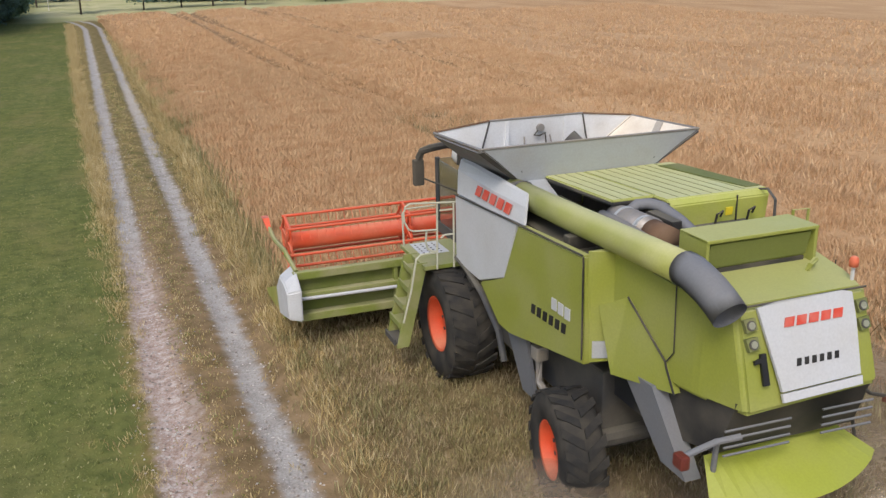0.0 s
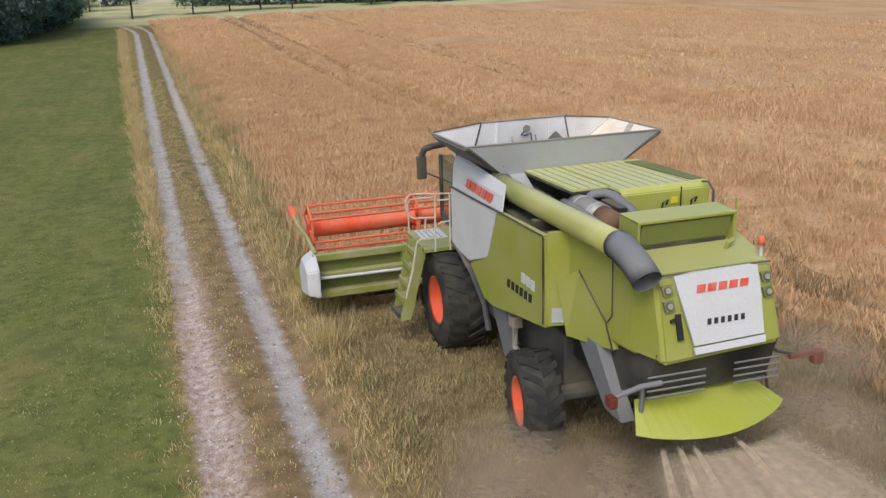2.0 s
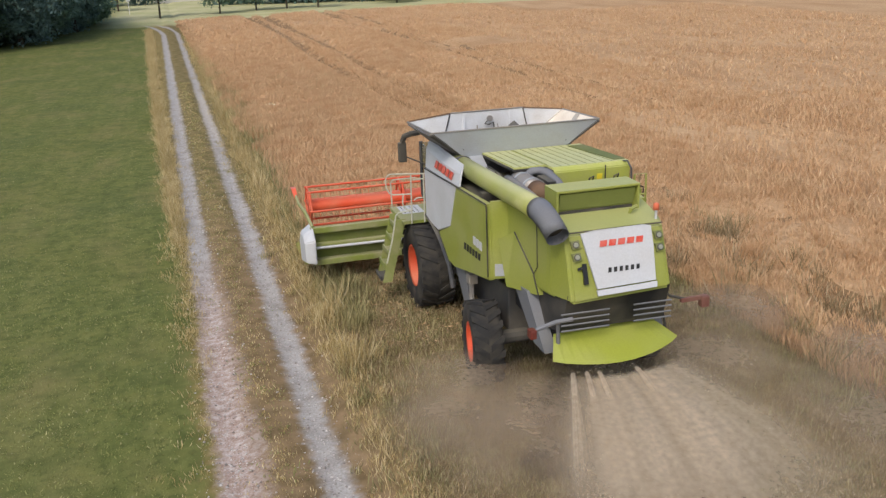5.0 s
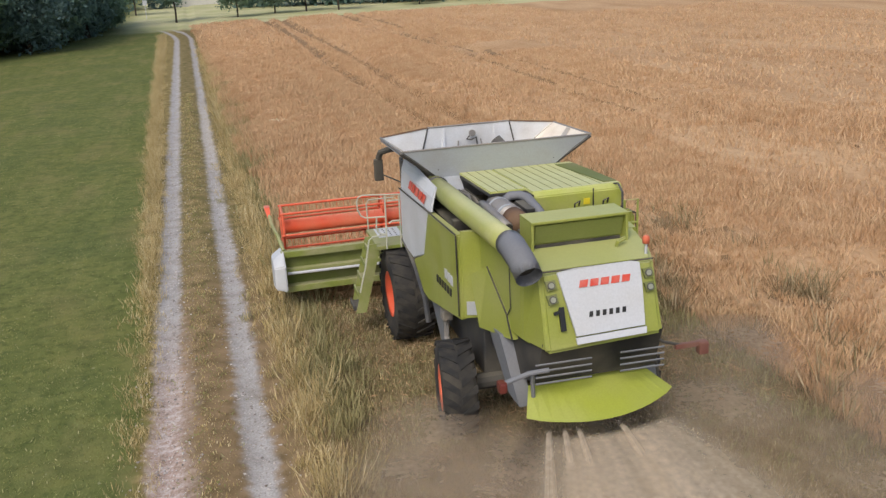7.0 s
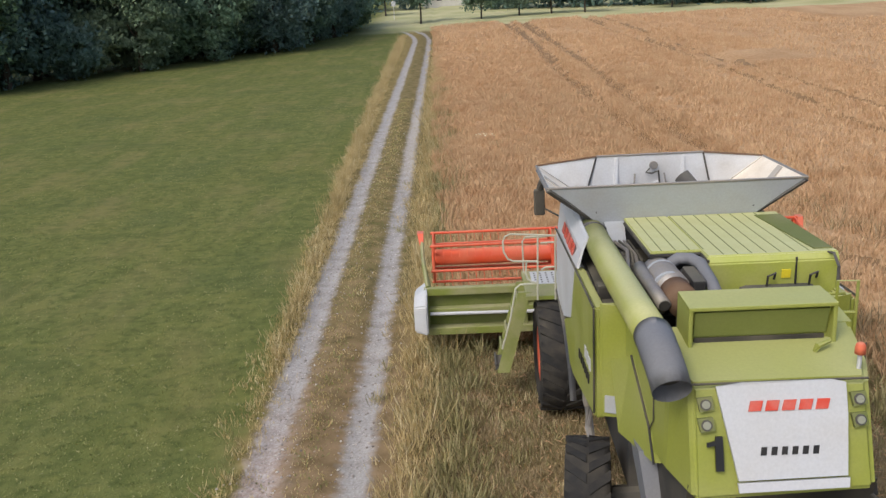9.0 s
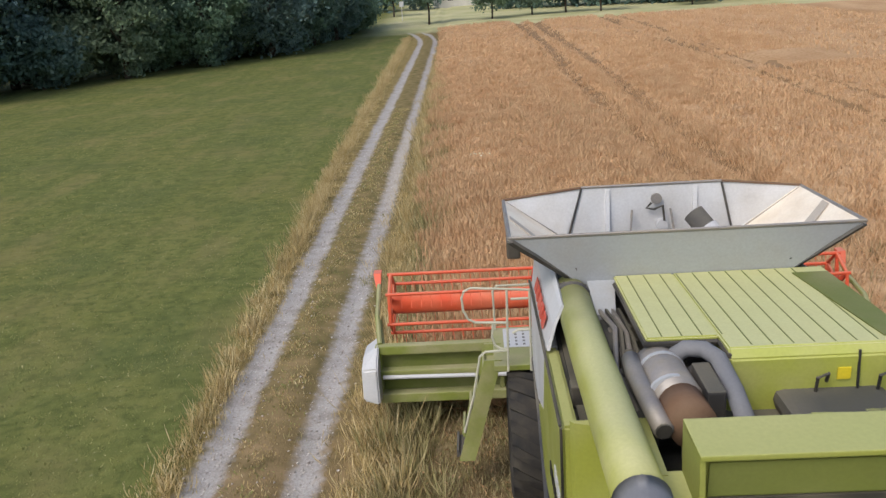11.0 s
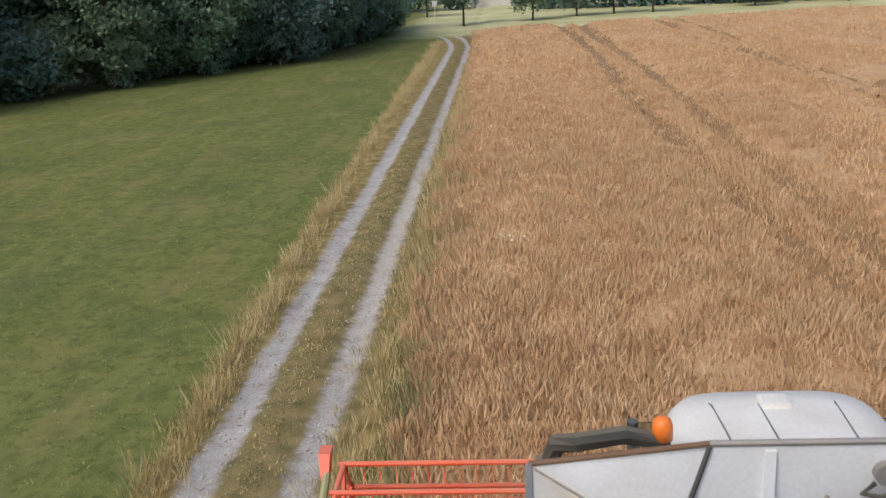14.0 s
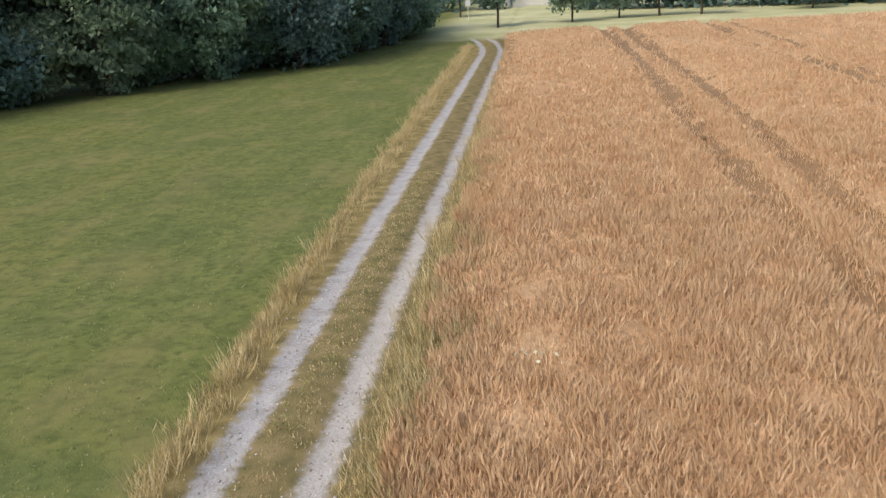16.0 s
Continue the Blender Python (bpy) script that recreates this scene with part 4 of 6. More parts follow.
def build_combine():
    root = new("combine_harvester")
    root.empty_display_size = 1
    # main hull
    part("hull", lambda bm: (loft(bm, [[(-1.3, -0.2, 1.7), (1.3, -0.2, 1.7), (1.3, -0.2, 3.2), (-1.3, -0.2, 3.2)], [(-1.28, -4.2, 2.12), (1.28, -4.2, 2.12), (1.28, -4.2, 3.2), (-1.28, -4.2, 3.2)]]),
                             box(bm, (-1.0, -4.0, 0.95), (1.0, 0.3, 1.75), 0.03)), DARK, root, "dark chassis and threshing housing")
    for s in (-1, 1):
        x0, x1 = s * 1.30, s * 1.43
        part("side_panel", lambda bm: (side(bm, [(-1.13, 2.04), (-1.82, 1.62), (-2.2, 1.64), (-4.24, 2.04), (-4.18, 3.36), (-2.44, 3.255), (-2.03, 2.365)], x0, x1),
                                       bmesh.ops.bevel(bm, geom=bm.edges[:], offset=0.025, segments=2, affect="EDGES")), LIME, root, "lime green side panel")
        part("front_side_panel", lambda bm: (side(bm, [(-0.2, 2.12), (-0.62, 2.08), (-1.11, 2.05), (-2.01, 2.38), (-2.42, 3.252), (-0.2, 3.13)], x0, x1),
                                             bmesh.ops.bevel(bm, geom=bm.edges[:], offset=0.015, segments=1, affect="EDGES")), GREY_PANEL, root, "pale grey front side panel")
        part("upper_side_panel", lambda bm: shell(bm, [[(s * 1.41, -0.24, 3.16), (s * 1.42, -1.4, 3.22), (s * 1.42, -2.62, 3.3)], [(s * 1.36, -0.16, 3.5), (s * 1.36, -1.4, 3.49), (s * 1.35, -2.52, 3.5)], [(s * 1.3, -0.14, 3.66), (s * 1.28, -1.4, 3.62), (s * 1.27, -2.4, 3.62)], [(s * 1.24, -0.16, 3.69), (s * 1.235, -1.4, 3.66), (s * 1.245, -2.36, 3.645)]], 0.03), GREY_PANEL, root, "pale upper panel with a red mark")
        part("panel_seam", lambda bm: tube(bm, [(s * 1.44, -0.2, 3.14), (s * 1.44, -2.7, 3.29), (s * 1.44, -4.18, 3.37)], 0.014, 5), BLACK, root)
        part("panel_seam", lambda bm: tube(bm, [(s * 1.435, -4.2, 3.36), (s * 1.435, -4.22, 2.1)], 0.012, 5), BLACK, root)
        # wheel arch edge and grey shield behind the front wheel
        part("wheel_arch", lambda bm: tube(bm, [(s * 1.4, -0.15, 2.12), (s * 1.4, -0.62, 2.04), (s * 1.4, -1.15, 1.86), (s * 1.4, -1.75, 1.5), (s * 1.4, -1.95, 1.1)], 0.05, 6), DARK, root)
        part("shield", lambda bm: slab(bm, [(s * 1.3, -1.85, 1.62), (s * 1.3, -2.5, 1.7), (s * 1.2, -2.6, 0.75), (s * 1.2, -2.2, 0.75)], 0.05), SPOUT, root, "grey sheet shield behind the front wheel")
        part("inner_side", boxes(((s * 0.85 - 0.05, -5.2, 1.5), (s * 0.85 + 0.05, -4.1, 2.3))), BLACK, root)
        part("rear_frame_leg", lambda bm: loft(bm, [[(s * 1.12, -4.55, 2.15), (s * 0.9, -4.55, 2.15), (s * 0.9, -5.2, 2.15), (s * 1.12, -5.2, 2.15)], [(s * 1.05, -5.35, 1.3), (s * 0.85, -5.35, 1.3), (s * 0.85, -5.8, 1.3), (s * 1.05, -5.8, 1.3)]]), SPOUT, root, "grey slanting chute side")
        # stepped rear sides
        part("middle_side_panel", lambda bm: loft(bm, [[(s * x, y, z0), (s * x, y, 3.42), (s * 0.8, y, 3.42), (s * 0.8, y, z0)] for x, y, z0 in ((1.37, -4.2, 2.06), (1.34, -4.24, 2.06), (1.1, -4.33, 2.08), (1.04, -5.0, 2.16))]), LIME, root, "lime green panel")
        outer = [(1.25, -4.27, 2.77), (1.09, -4.62, 2.97), (1.025, -5.3, 2.46), (1.01, -5.46, 2.16), (1.2, -4.5, 2.0)]
        part("flared_panel", lambda bm: loft(bm, [[(s * (x - 0.25), y, z) for x, y, z in outer], [(s * (x + 0.008), y, z) for x, y, z in outer]]), LIME, root, "lime green flared panel")
        part("flared_seam", lambda bm: tube(bm, [(s * 1.1, -4.625, 2.975), (s * 1.038, -5.3, 2.475), (s * 1.034, -5.33, 2.4), (s * 1.02, -5.47, 2.15)], 0.013, 5), BLACK, root)
        part("hood_side_seam", lambda bm: tube(bm, [(s * 1.036, -5.31, 2.47), (s * 1.02, -5.42, 2.62), (s * 1.02, -5.4, 3.36)], 0.008, 5), BLACK, root)
    # rear hood
    def hood(bm):
        a = [(-1.05, -4.9, 3.42), (1.05, -4.9, 3.42), (1.05, -4.9, 2.2), (-1.05, -4.9, 2.2)]
        b = [(-0.96, -5.75, 3.37), (0.88, -5.75, 3.37), (0.92, -5.75, 2.27), (-0.98, -5.75, 2.25)]
        c = [(-0.85, -6.12, 3.34), (0.73, -6.12, 3.34), (0.76, -6.43, 2.39), (-0.86, -6.43, 2.32)]
        loft(bm, [a, b, c])
        bmesh.ops.bevel(bm, geom=[e for e in bm.edges if e.calc_length() < 5], offset=0.05, segments=3, affect="EDGES")
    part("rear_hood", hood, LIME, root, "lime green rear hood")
    def on_rear(x, k, out=0.0):
        """A point on the slanting rear face, k from its top (0) to its foot (1)."""
        return (x, -6.13 - 0.31 * k - out * 0.95, 3.33 - 0.92 * k + out * 0.31)
    part("rear_panel", lambda bm: slab(bm, [on_rear(-0.63, 0.01, 0.02), on_rear(-0.4, -0.02, 0.03), on_rear(0.4, -0.02, 0.03), on_rear(0.52, 0.01, 0.02), on_rear(0.52, 0.3, 0.03), on_rear(0.49, 0.86, 0.03), on_rear(-0.47, 0.88, 0.03), on_rear(-0.57, 0.35, 0.03)], 0.035), WHITE, root, "white rear panel with red and black marks")
    part("hood_seam", lambda bm: tube(bm, [(-0.85, -6.13, 3.345), (0.73, -6.13, 3.345)], 0.012, 5), BLACK, root)
    part("lower_trim", lambda bm: slab(bm, [on_rear(-0.48, 0.9, 0.03), on_rear(0.51, 0.88, 0.03), on_rear(0.5, 0.97, 0.03), on_rear(-0.47, 0.99, 0.03)], 0.03), GREY_PANEL, root)
    for s in (-1, 1):
        lx = -0.73 if s < 0 else 0.63
        for k in (0.17, 0.36):
            lamp = part("rear_lamp", lambda bm: slab(bm, [on_rear(lx - 0.075, k - 0.06, 0.012), on_rear(lx + 0.06, k - 0.07, 0.012), on_rear(lx + 0.075, k + 0.05, 0.012), on_rear(lx - 0.05, k + 0.07, 0.012)], 0.05), LIME_SHADED, root, "green rear lamp housing")
            part("lens", lambda bm: tube(bm, [on_rear(lx, k, 0.0), on_rear(lx, k, 0.05)], 0.05, 14), DARK, lamp, "dark lamp ring")
            part("lens", lambda bm: tube(bm, [on_rear(lx, k, 0.03), on_rear(lx, k, 0.058)], 0.036, 14), LAMPGLASS, lamp)
    # plain blocks stand in for the maker's marks
    for i in range(5):
        x = -0.36 + 0.148 * i
        part("red_mark", lambda bm: slab(bm, [on_rear(x, 0.245, 0.05), on_rear(x + 0.11, 0.245, 0.05), on_rear(x + 0.135, 0.15, 0.05), on_rear(x + 0.025, 0.15, 0.05)], 0.012), REDMARK, root, "red block mark")
        part("red_mark", lambda bm: slab(bm, [(-1.424, -0.98 - 0.25 * i, 3.32), (-1.424, -1.15 - 0.25 * i, 3.32), (-1.388, -1.18 - 0.25 * i, 3.46), (-1.388, -1.01 - 0.25 * i, 3.46)], 0.012), REDMARK, root, "red block mark")
    for i in range(6):
        x = -0.27 + 0.092 * i
        part("black_mark", lambda bm: slab(bm, [on_rear(x, 0.65, 0.05), on_rear(x + 0.05, 0.65, 0.05), on_rear(x + 0.062, 0.575, 0.05), on_rear(x + 0.012, 0.575, 0.05)], 0.01), BLACKMARK, root, "small black block mark")
        y = -2.88 - 0.165 * i
        part("black_mark", lambda bm: slab(bm, [(-1.436, y, 2.2 + 0.01 * i), (-1.436, y - 0.1, 2.21 + 0.01 * i), (-1.436, y - 0.12, 2.34 + 0.01 * i), (-1.436, y - 0.02, 2.33 + 0.01 * i)], 0.01), BLACKMARK, root, "small black block mark")
    for i in range(3):
        part("white_mark", lambda bm: slab(bm, [(-1.436, -3.45 - 0.17 * i, 2.46), (-1.436, -3.58 - 0.17 * i, 2.47), (-1.436, -3.58 - 0.17 * i, 2.62), (-1.436, -3.45 - 0.17 * i, 2.61)], 0.01), WHITE, root, "small white block mark")
    part("data_plate", lambda bm: slab(bm, [(-1.32, -4.256, 2.12), (-1.15, -4.32, 2.12), (-1.15, -4.32, 2.33), (-1.32, -4.256, 2.33)], 0.02), OUTER_SHEET, root, "small grey data plate")
    def figure(bm):
        x0, k0, dk = -0.69, 0.79, -0.32
        slab(bm, [on_rear(x0 + px, k0 + dk * pz, 0.012) for px, pz in ((0.03, 0), (0.1, 0), (0.1, 1), (0.04, 1), (0.03, 0.86))], 0.03)
        slab(bm, [on_rear(x0 + px, k0 + dk * pz, 0.012) for px, pz in ((-0.04, 0.7), (0.029, 0.74), (0.029, 0.87), (-0.04, 0.82))], 0.03)
    part("number_one", figure, BLACKMARK, root, "black painted figure 1")
    # straw chopper and spreader apron
    part("chopper_housing", lambda bm: loft(bm, [[(-0.88, -6.3, 2.42), (0.82, -6.3, 2.42), (0.95, -5.0, 2.3), (-0.95, -5.0, 2.3)], [(-0.92, -6.1, 1.78), (0.82, -6.1, 1.78), (0.9, -5.0, 1.5), (-0.95, -5.0, 1.5)]]), BLACK, root, "black straw chopper housing")
    for k in range(4):
        for xa, xb in ((-0.98, -0.2), (0.22, 0.85)):
            part("chopper_slat", lambda bm: tube(bm, [(xa, -6.28, 1.86 + 0.09 * k), (xb, -6.3, 1.86 + 0.09 * k)], 0.014, 5), SPOUT, root)
    def apron(bm):
        n = 14
        inner = [(-0.98 + 1.7 * k / n, -5.98, 1.73 - 0.05 * abs(k / n - 0.5)) for k in range(n + 1)]
        outer = []
        for k in range(n + 1):
            q = k / n
            outer.append((-1.13 + 2.14 * q, -6.32 + 0.06 * q - 0.36 * math.sin(math.pi * q) ** 0.75, 1.41 + 0.07 * q - 0.05 * math.sin(math.pi * q)))
        top = [bm.verts.new(p) for p in inner], [bm.verts.new(p) for p in outer]
        for i in range(n):
            bm.faces.new((top[0][i], top[0][i + 1], top[1][i + 1], top[1][i]))
        r = bmesh.ops.solidify(bm, geom=bm.faces[:], thickness=0.03)
    part("spreader_apron", apron, LIME_BARE, root, "lime green chaff spreader apron")
    part("apron_brace", lambda bm: tube(bm, [(0.82, -6.0, 2.1), (0.9, -6.1, 1.5)], 0.02, 6), BLACK, root)
    part("spreader_arm", lambda bm: (tube(bm, [(-1.42, -6.2, 1.9), (-1.05, -6.25, 2.02), (-0.8, -6.3, 2.05)], 0.035, 8), tube(bm, [(-1.0, -6.2, 2.0), (-0.95, -6.1, 1.5)], 0.03, 6)), SPOUT, root)
    part("red_tail_lamp", lambda bm: box(bm, (-1.48, -6.3, 1.8), (-1.37, -6.14, 1.95), 0.03), DULL_RED, root, "dull red tail lamp")
    part("marker_arm", lambda bm: tube(bm, [(0.7, -6.15, 2.3), (0.86, -6.25, 2.17), (1.1, -6.28, 2.1), (1.3, -6.28, 2.08)], 0.022, 7), BLACK, root)
    part("marker_lamp", lambda bm: (box(bm, (1.02, -6.31, 2.05), (1.42, -6.25, 2.12), 0.01), box(bm, (1.36, -6.35, 1.93), (1.5, -6.22, 2.12), 0.03)), DULL_RED, root, "reddish tail lamp on a thin arm")
    # top deck
    part("engine_floor", boxes(((-1.26, -4.2, 3.1), (1.26, -1.5, 3.24))), BLACK, root)
    def cover_top(y):
        return 3.69 + (y + 1.9) * -0.047
    def engine_cover(bm):
        side(bm, [(-1.72, 3.2), (-3.8, 3.2), (-3.86, 3.7), (-3.8, cover_top(-3.8)), (-1.72, cover_top(-1.72))], -0.1, 1.36)
        side(bm, [(-1.72, 3.65), (-3.52, 3.725), (-3.52, cover_top(-3.52)), (-1.72, cover_top(-1.72))], -0.68, -0.1)
        bmesh.ops.bevel(bm, geom=bm.edges[:], offset=0.014, segments=2, affect="EDGES")
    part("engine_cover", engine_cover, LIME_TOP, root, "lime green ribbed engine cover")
    # black line and wall stand in for the shaded gap under the overhang
    part("cover_gap_line", lambda bm: (tube(bm, [(-0.69, -1.9, 3.65), (-0.69, -3.54, 3.72), (-0.12, -3.54, 3.72), (-0.1, -3.6, 3.72), (-0.1, -3.84, 3.72)], 0.025, 6)), BLACK, root, "black line for the shaded gap under the cover")
    part("bay_shade_wall", boxes(((-0.2, -3.5, 3.22), (-0.12, -1.95, 3.64))), BLACK, root)
    for k in range(11):
        x = -0.55 + 0.16 * k
        y1 = -3.5 if x < -0.05 else -3.76
        part("cover_rib", lambda bm: slab(bm, [(x - 0.005, -1.76, cover_top(-1.76)), (x + 0.005, -1.76, cover_top(-1.76)), (x + 0.005, y1, cover_top(y1)), (x - 0.005, y1, cover_top(y1))], 0.007), LIME_SHADED, root)
    part("cover_seam", lambda bm: tube(bm, [(0.88, -3.855, 3.25), (0.88, -3.855, 3.74)], 0.012, 5), BLACK, root)
    part("cover_label", lambda bm: slab(bm, [(0.72, -3.85, 3.5), (0.82, -3.85, 3.5), (0.82, -3.862, 3.6), (0.72, -3.862, 3.6)], 0.012), YELLOW, root, "small yellow warning label")
    part("side_grille", lambda bm: slab(bm, [(1.0, -1.95, 3.702), (1.33, -1.95, 3.702), (1.33, -3.7, 3.784), (1.12, -3.7, 3.784)], 0.012), LIME_SHADED, root, "dark green mesh grille")
    for x in (0.55, 1.02):
        part("grab_rail", lambda bm: tube(bm, [(x, -3.86, 3.3), (x, -3.92, 3.55), (x + 0.08, -3.92, 3.58), (x + 0.08, -3.88, 3.5)], 0.015, 6), BLACK, root)
    # radiator box with its slanting grille
    def rad(bm):
        ring = [(-4.95, 3.36), (-5.3, 3.36), (-5.3, 3.44), (-5.37, 3.74), (-5.34, 3.79), (-4.95, 3.79)]
        side(bm, ring, -0.66, 0.68)
        bmesh.ops.bevel(bm, geom=bm.edges[:], offset=0.012, segments=2, affect="EDGES")
        box(bm, (-0.7, -5.42, 3.34), (-0.66, -4.94, 3.8), 0.01)
        box(bm, (0.68, -5.42, 3.34), (0.72, -4.94, 3.8), 0.01)
        box(bm, (-0.7, -5.43, 3.76), (0.72, -4.94, 3.8), 0.012)
    part("radiator_box", rad, LIME, root, "lime green radiator box")
    part("radiator_grille", lambda bm: slab(bm, [(-0.63, -5.385, 3.735), (0.65, -5.385, 3.735), (0.65, -5.325, 3.47), (-0.63, -5.325, 3.47)], 0.02), GRILLE, root, "olive mesh grille")
    # black strip stands in for the shadow gap below the grille
    part("radiator_gap_shade", boxes(((-0.62, -5.325, 3.38), (0.64, -5.295, 3.44))), BLACK, root)
    part("deck_lever", lambda bm: tube(bm, [(0.45, -5.6, 3.35), (0.47, -5.62, 3.45), (0.6, -5.55, 3.47)], 0.03, 6), LIME, root)
    # engine: muffler, pipes, hoses
    part("muffler", lambda bm: tube(bm, [(-0.6, -3.5, 3.5), (-0.59, -3.6, 3.52), (-0.55, -4.2, 3.52)], 0.19, 20), STEEL, root, "dented silver exhaust muffler", True)
    for y in (-3.66, -4.08):
        part("muffler_band", lambda bm: tube(bm, [(-0.587, y, 3.52), (-0.585, y - 0.04, 3.52)], 0.197, 20), OUTER_SHEET, root)
    part("muffler_end", lambda bm: tube(bm, [(-0.55, -4.18, 3.52), (-0.52, -4.52, 3.5)], 0.175, 18), RUST, root, "rust-brown muffler end", True)
    part("tail_pipe", lambda bm: tube(bm, [(-0.8, -3.5, 3.58), (-0.82, -3.8, 3.6), (-0.78, -4.2, 3.55), (-0.74, -4.55, 3.5)], 0.075, 12), STEEL, root, "grey pipe beside the muffler", True)
    part("pipe_mouth", lambda bm: tube(bm, [(-0.745, -4.52, 3.505), (-0.74, -4.57, 3.498)], 0.06, 12), BLACK, root)
    part("exhaust_pipe", lambda bm: tube(bm, [(-0.5, -3.6, 3.62), (-0.38, -3.6, 3.7), (-0.25, -3.66, 3.71), (-0.18, -3.82, 3.7), (-0.16, -4.2, 3.62), (-0.16, -4.62, 3.5)], 0.07, 12), SPOUT, root, "grey curved air pipe", True)
    part("bay_box", lambda bm: box(bm, (-0.39, -4.35, 3.4), (-0.25, -3.82, 3.68), 0.02), BLACK, root, "black box between the pipes")
    part("bay_hopper", lambda bm: loft(bm, [[(-0.94, -1.68, 3.3), (-0.66, -1.68, 3.3), (-0.66, -1.68, 3.64), (-0.94, -1.68, 3.64)], [(-0.92, -2.3, 3.3), (-0.74, -2.3, 3.3), (-0.74, -2.3, 3.5), (-0.92, -2.3, 3.5)]]), OUTER_SHEET, root, "galvanised sheet hopper beside the auger")
    for k in range(7):
        y = -2.35 - 0.16 * k
        part("bay_fitting", lambda bm: (box(bm, (-0.9 + 0.05 * (k % 3), y - 0.1, 3.24), (-0.74 + 0.03 * (k % 2), y, 3.42 + 0.05 * (k % 3)), 0.02), tube(bm, [(-0.72, y, 3.3), (-0.66, y - 0.03, 3.45 + 0.03 * (k % 2))], 0.03, 7)), (DARK, STEEL, BLACK)[k % 3], root)
    part("air_filter", lambda bm: tube(bm, [(-0.33, -3.75, 3.55), (-0.3, -4.2, 3.53)], 0.09, 12), DARK, root, "", True)
    part("engine_block", lambda bm: (box(bm, (-0.9, -3.0, 3.2), (-0.66, -2.0, 3.45), 0.03), box(bm, (-0.9, -2.25, 3.3), (-0.7, -1.95, 3.5), 0.04), box(bm, (-0.6, -4.65, 3.2), (0.2, -4.45, 3.45), 0.03), box(bm, (-0.9, -4.3, 3.2), (-0.72, -3.3, 3.38), 0.03)), DARK, root, "dark engine parts")
    for k in range(4):
        part("hose", lambda bm: tube(bm, [(-0.88 + 0.06 * k, -2.2, 3.5), (-0.82 + 0.05 * k, -2.8, 3.56 - 0.03 * k), (-0.9 + 0.07 * k, -3.4, 3.44), (-0.8 + 0.05 * k, -4.3, 3.32)], 0.025, 6), BLACK if k % 2 else STEEL, root)
    part("filter_can", lambda bm: tube(bm, [(-0.78, -3.05, 3.3), (-0.78, -3.05, 3.46)], 0.05, 10), RED, root, "small red filter")
    part("tank", lambda bm: box(bm, (0.25, -4.7, 3.25), (1.1, -3.75, 3.42), 0.08), DARK, root, "dark plastic tank")
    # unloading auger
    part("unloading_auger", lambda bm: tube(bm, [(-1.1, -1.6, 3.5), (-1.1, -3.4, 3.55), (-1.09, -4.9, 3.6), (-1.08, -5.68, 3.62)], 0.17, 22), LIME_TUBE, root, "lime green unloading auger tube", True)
    part("auger_collar", lambda bm: tube(bm, [(-1.12, -1.7, 3.35), (-1.1, -1.8, 3.5), (-1.1, -1.9, 3.5)], 0.195, 18), DARK, root, "", True)
    def spout(bm):
        path = [(-1.08, -5.6, 3.62), (-1.08, -5.74, 3.615), (-1.08, -5.88, 3.58), (-1.07, -6.02, 3.53), (-1.06, -6.16, 3.46), (-1.05, -6.3, 3.37)]
        tube(bm, path, 0.185, 22, 0.178, caps=False)
        bmesh.ops.solidify(bm, geom=bm.faces[:], thickness=0.02)
    part("auger_spout", spout, SPOUT, root, "grey rubber discharge spout", True)
    # black plug put in for the shade inside the spout
    part("spout_shade_plug", lambda bm: tube(bm, [(-1.06, -6.1, 3.485), (-1.06, -6.14, 3.465)], 0.17, 20), BLACK, root)
    part("auger_rest", lambda bm: box(bm, (-1.3, -3.6, 3.2), (-0.92, -3.45, 3.4), 0.02), BLACK, root)
    # grain tank with opened flaps
    RIM = 4.12
    def flap(name, pts, label, mat=ZINC):
        part(name, lambda bm: slab(bm, pts, 0.03), mat, root, label)
    # the rear flap's shade is put into its darker sheet colour
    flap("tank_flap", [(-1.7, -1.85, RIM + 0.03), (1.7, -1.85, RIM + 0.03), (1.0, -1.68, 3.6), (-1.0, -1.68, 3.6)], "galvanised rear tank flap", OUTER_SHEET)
    flap("tank_flap", [(-0.8, -0.05, 4.18), (0.8, -0.05, 4.18), (0.95, 0.02, 3.55), (-0.95, 0.02, 3.55)], "galvanised front tank flap")
    for s in (-1, 1):
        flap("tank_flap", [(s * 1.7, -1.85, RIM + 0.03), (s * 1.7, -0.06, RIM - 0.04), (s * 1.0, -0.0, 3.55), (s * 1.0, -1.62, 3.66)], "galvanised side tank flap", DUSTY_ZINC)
        flap("tank_gusset", [(s * 0.8, -0.04, 4.18), (s * 1.7, -0.05, RIM - 0.04), (s * 1.0, 0.0, 3.55), (s * 0.95, 0.02, 3.55)], "grey tank corner gusset")
        part("flap_streak", lambda bm: slab(bm, [(s * 1.66, -0.85, 4.113), (s * 1.66, -1.02, 4.118), (s * 1.04, -1.58, 3.724), (s * 1.04, -1.4, 3.712)], 0.012), FLAP_GRIME, root, "grey brace strip on the flap")
        # thin grey sheet added as shade on the flap's outer side
        part("flap_shade_sheet", lambda bm: slab(bm, [(s * 1.715, -1.8, RIM + 0.0), (s * 1.715, -0.12, RIM - 0.07), (s * 1.035, -0.05, 3.5), (s * 1.035, -1.58, 3.6)], 0.02), SPOUT, root, "grey sheet added as shade under the tank flap")
        part("flap_edge", lambda bm: tube(bm, [(s * 1.7, -0.06, RIM - 0.04), (s * 1.7, -1.85, RIM + 0.04)], 0.022, 6), STEEL, root)
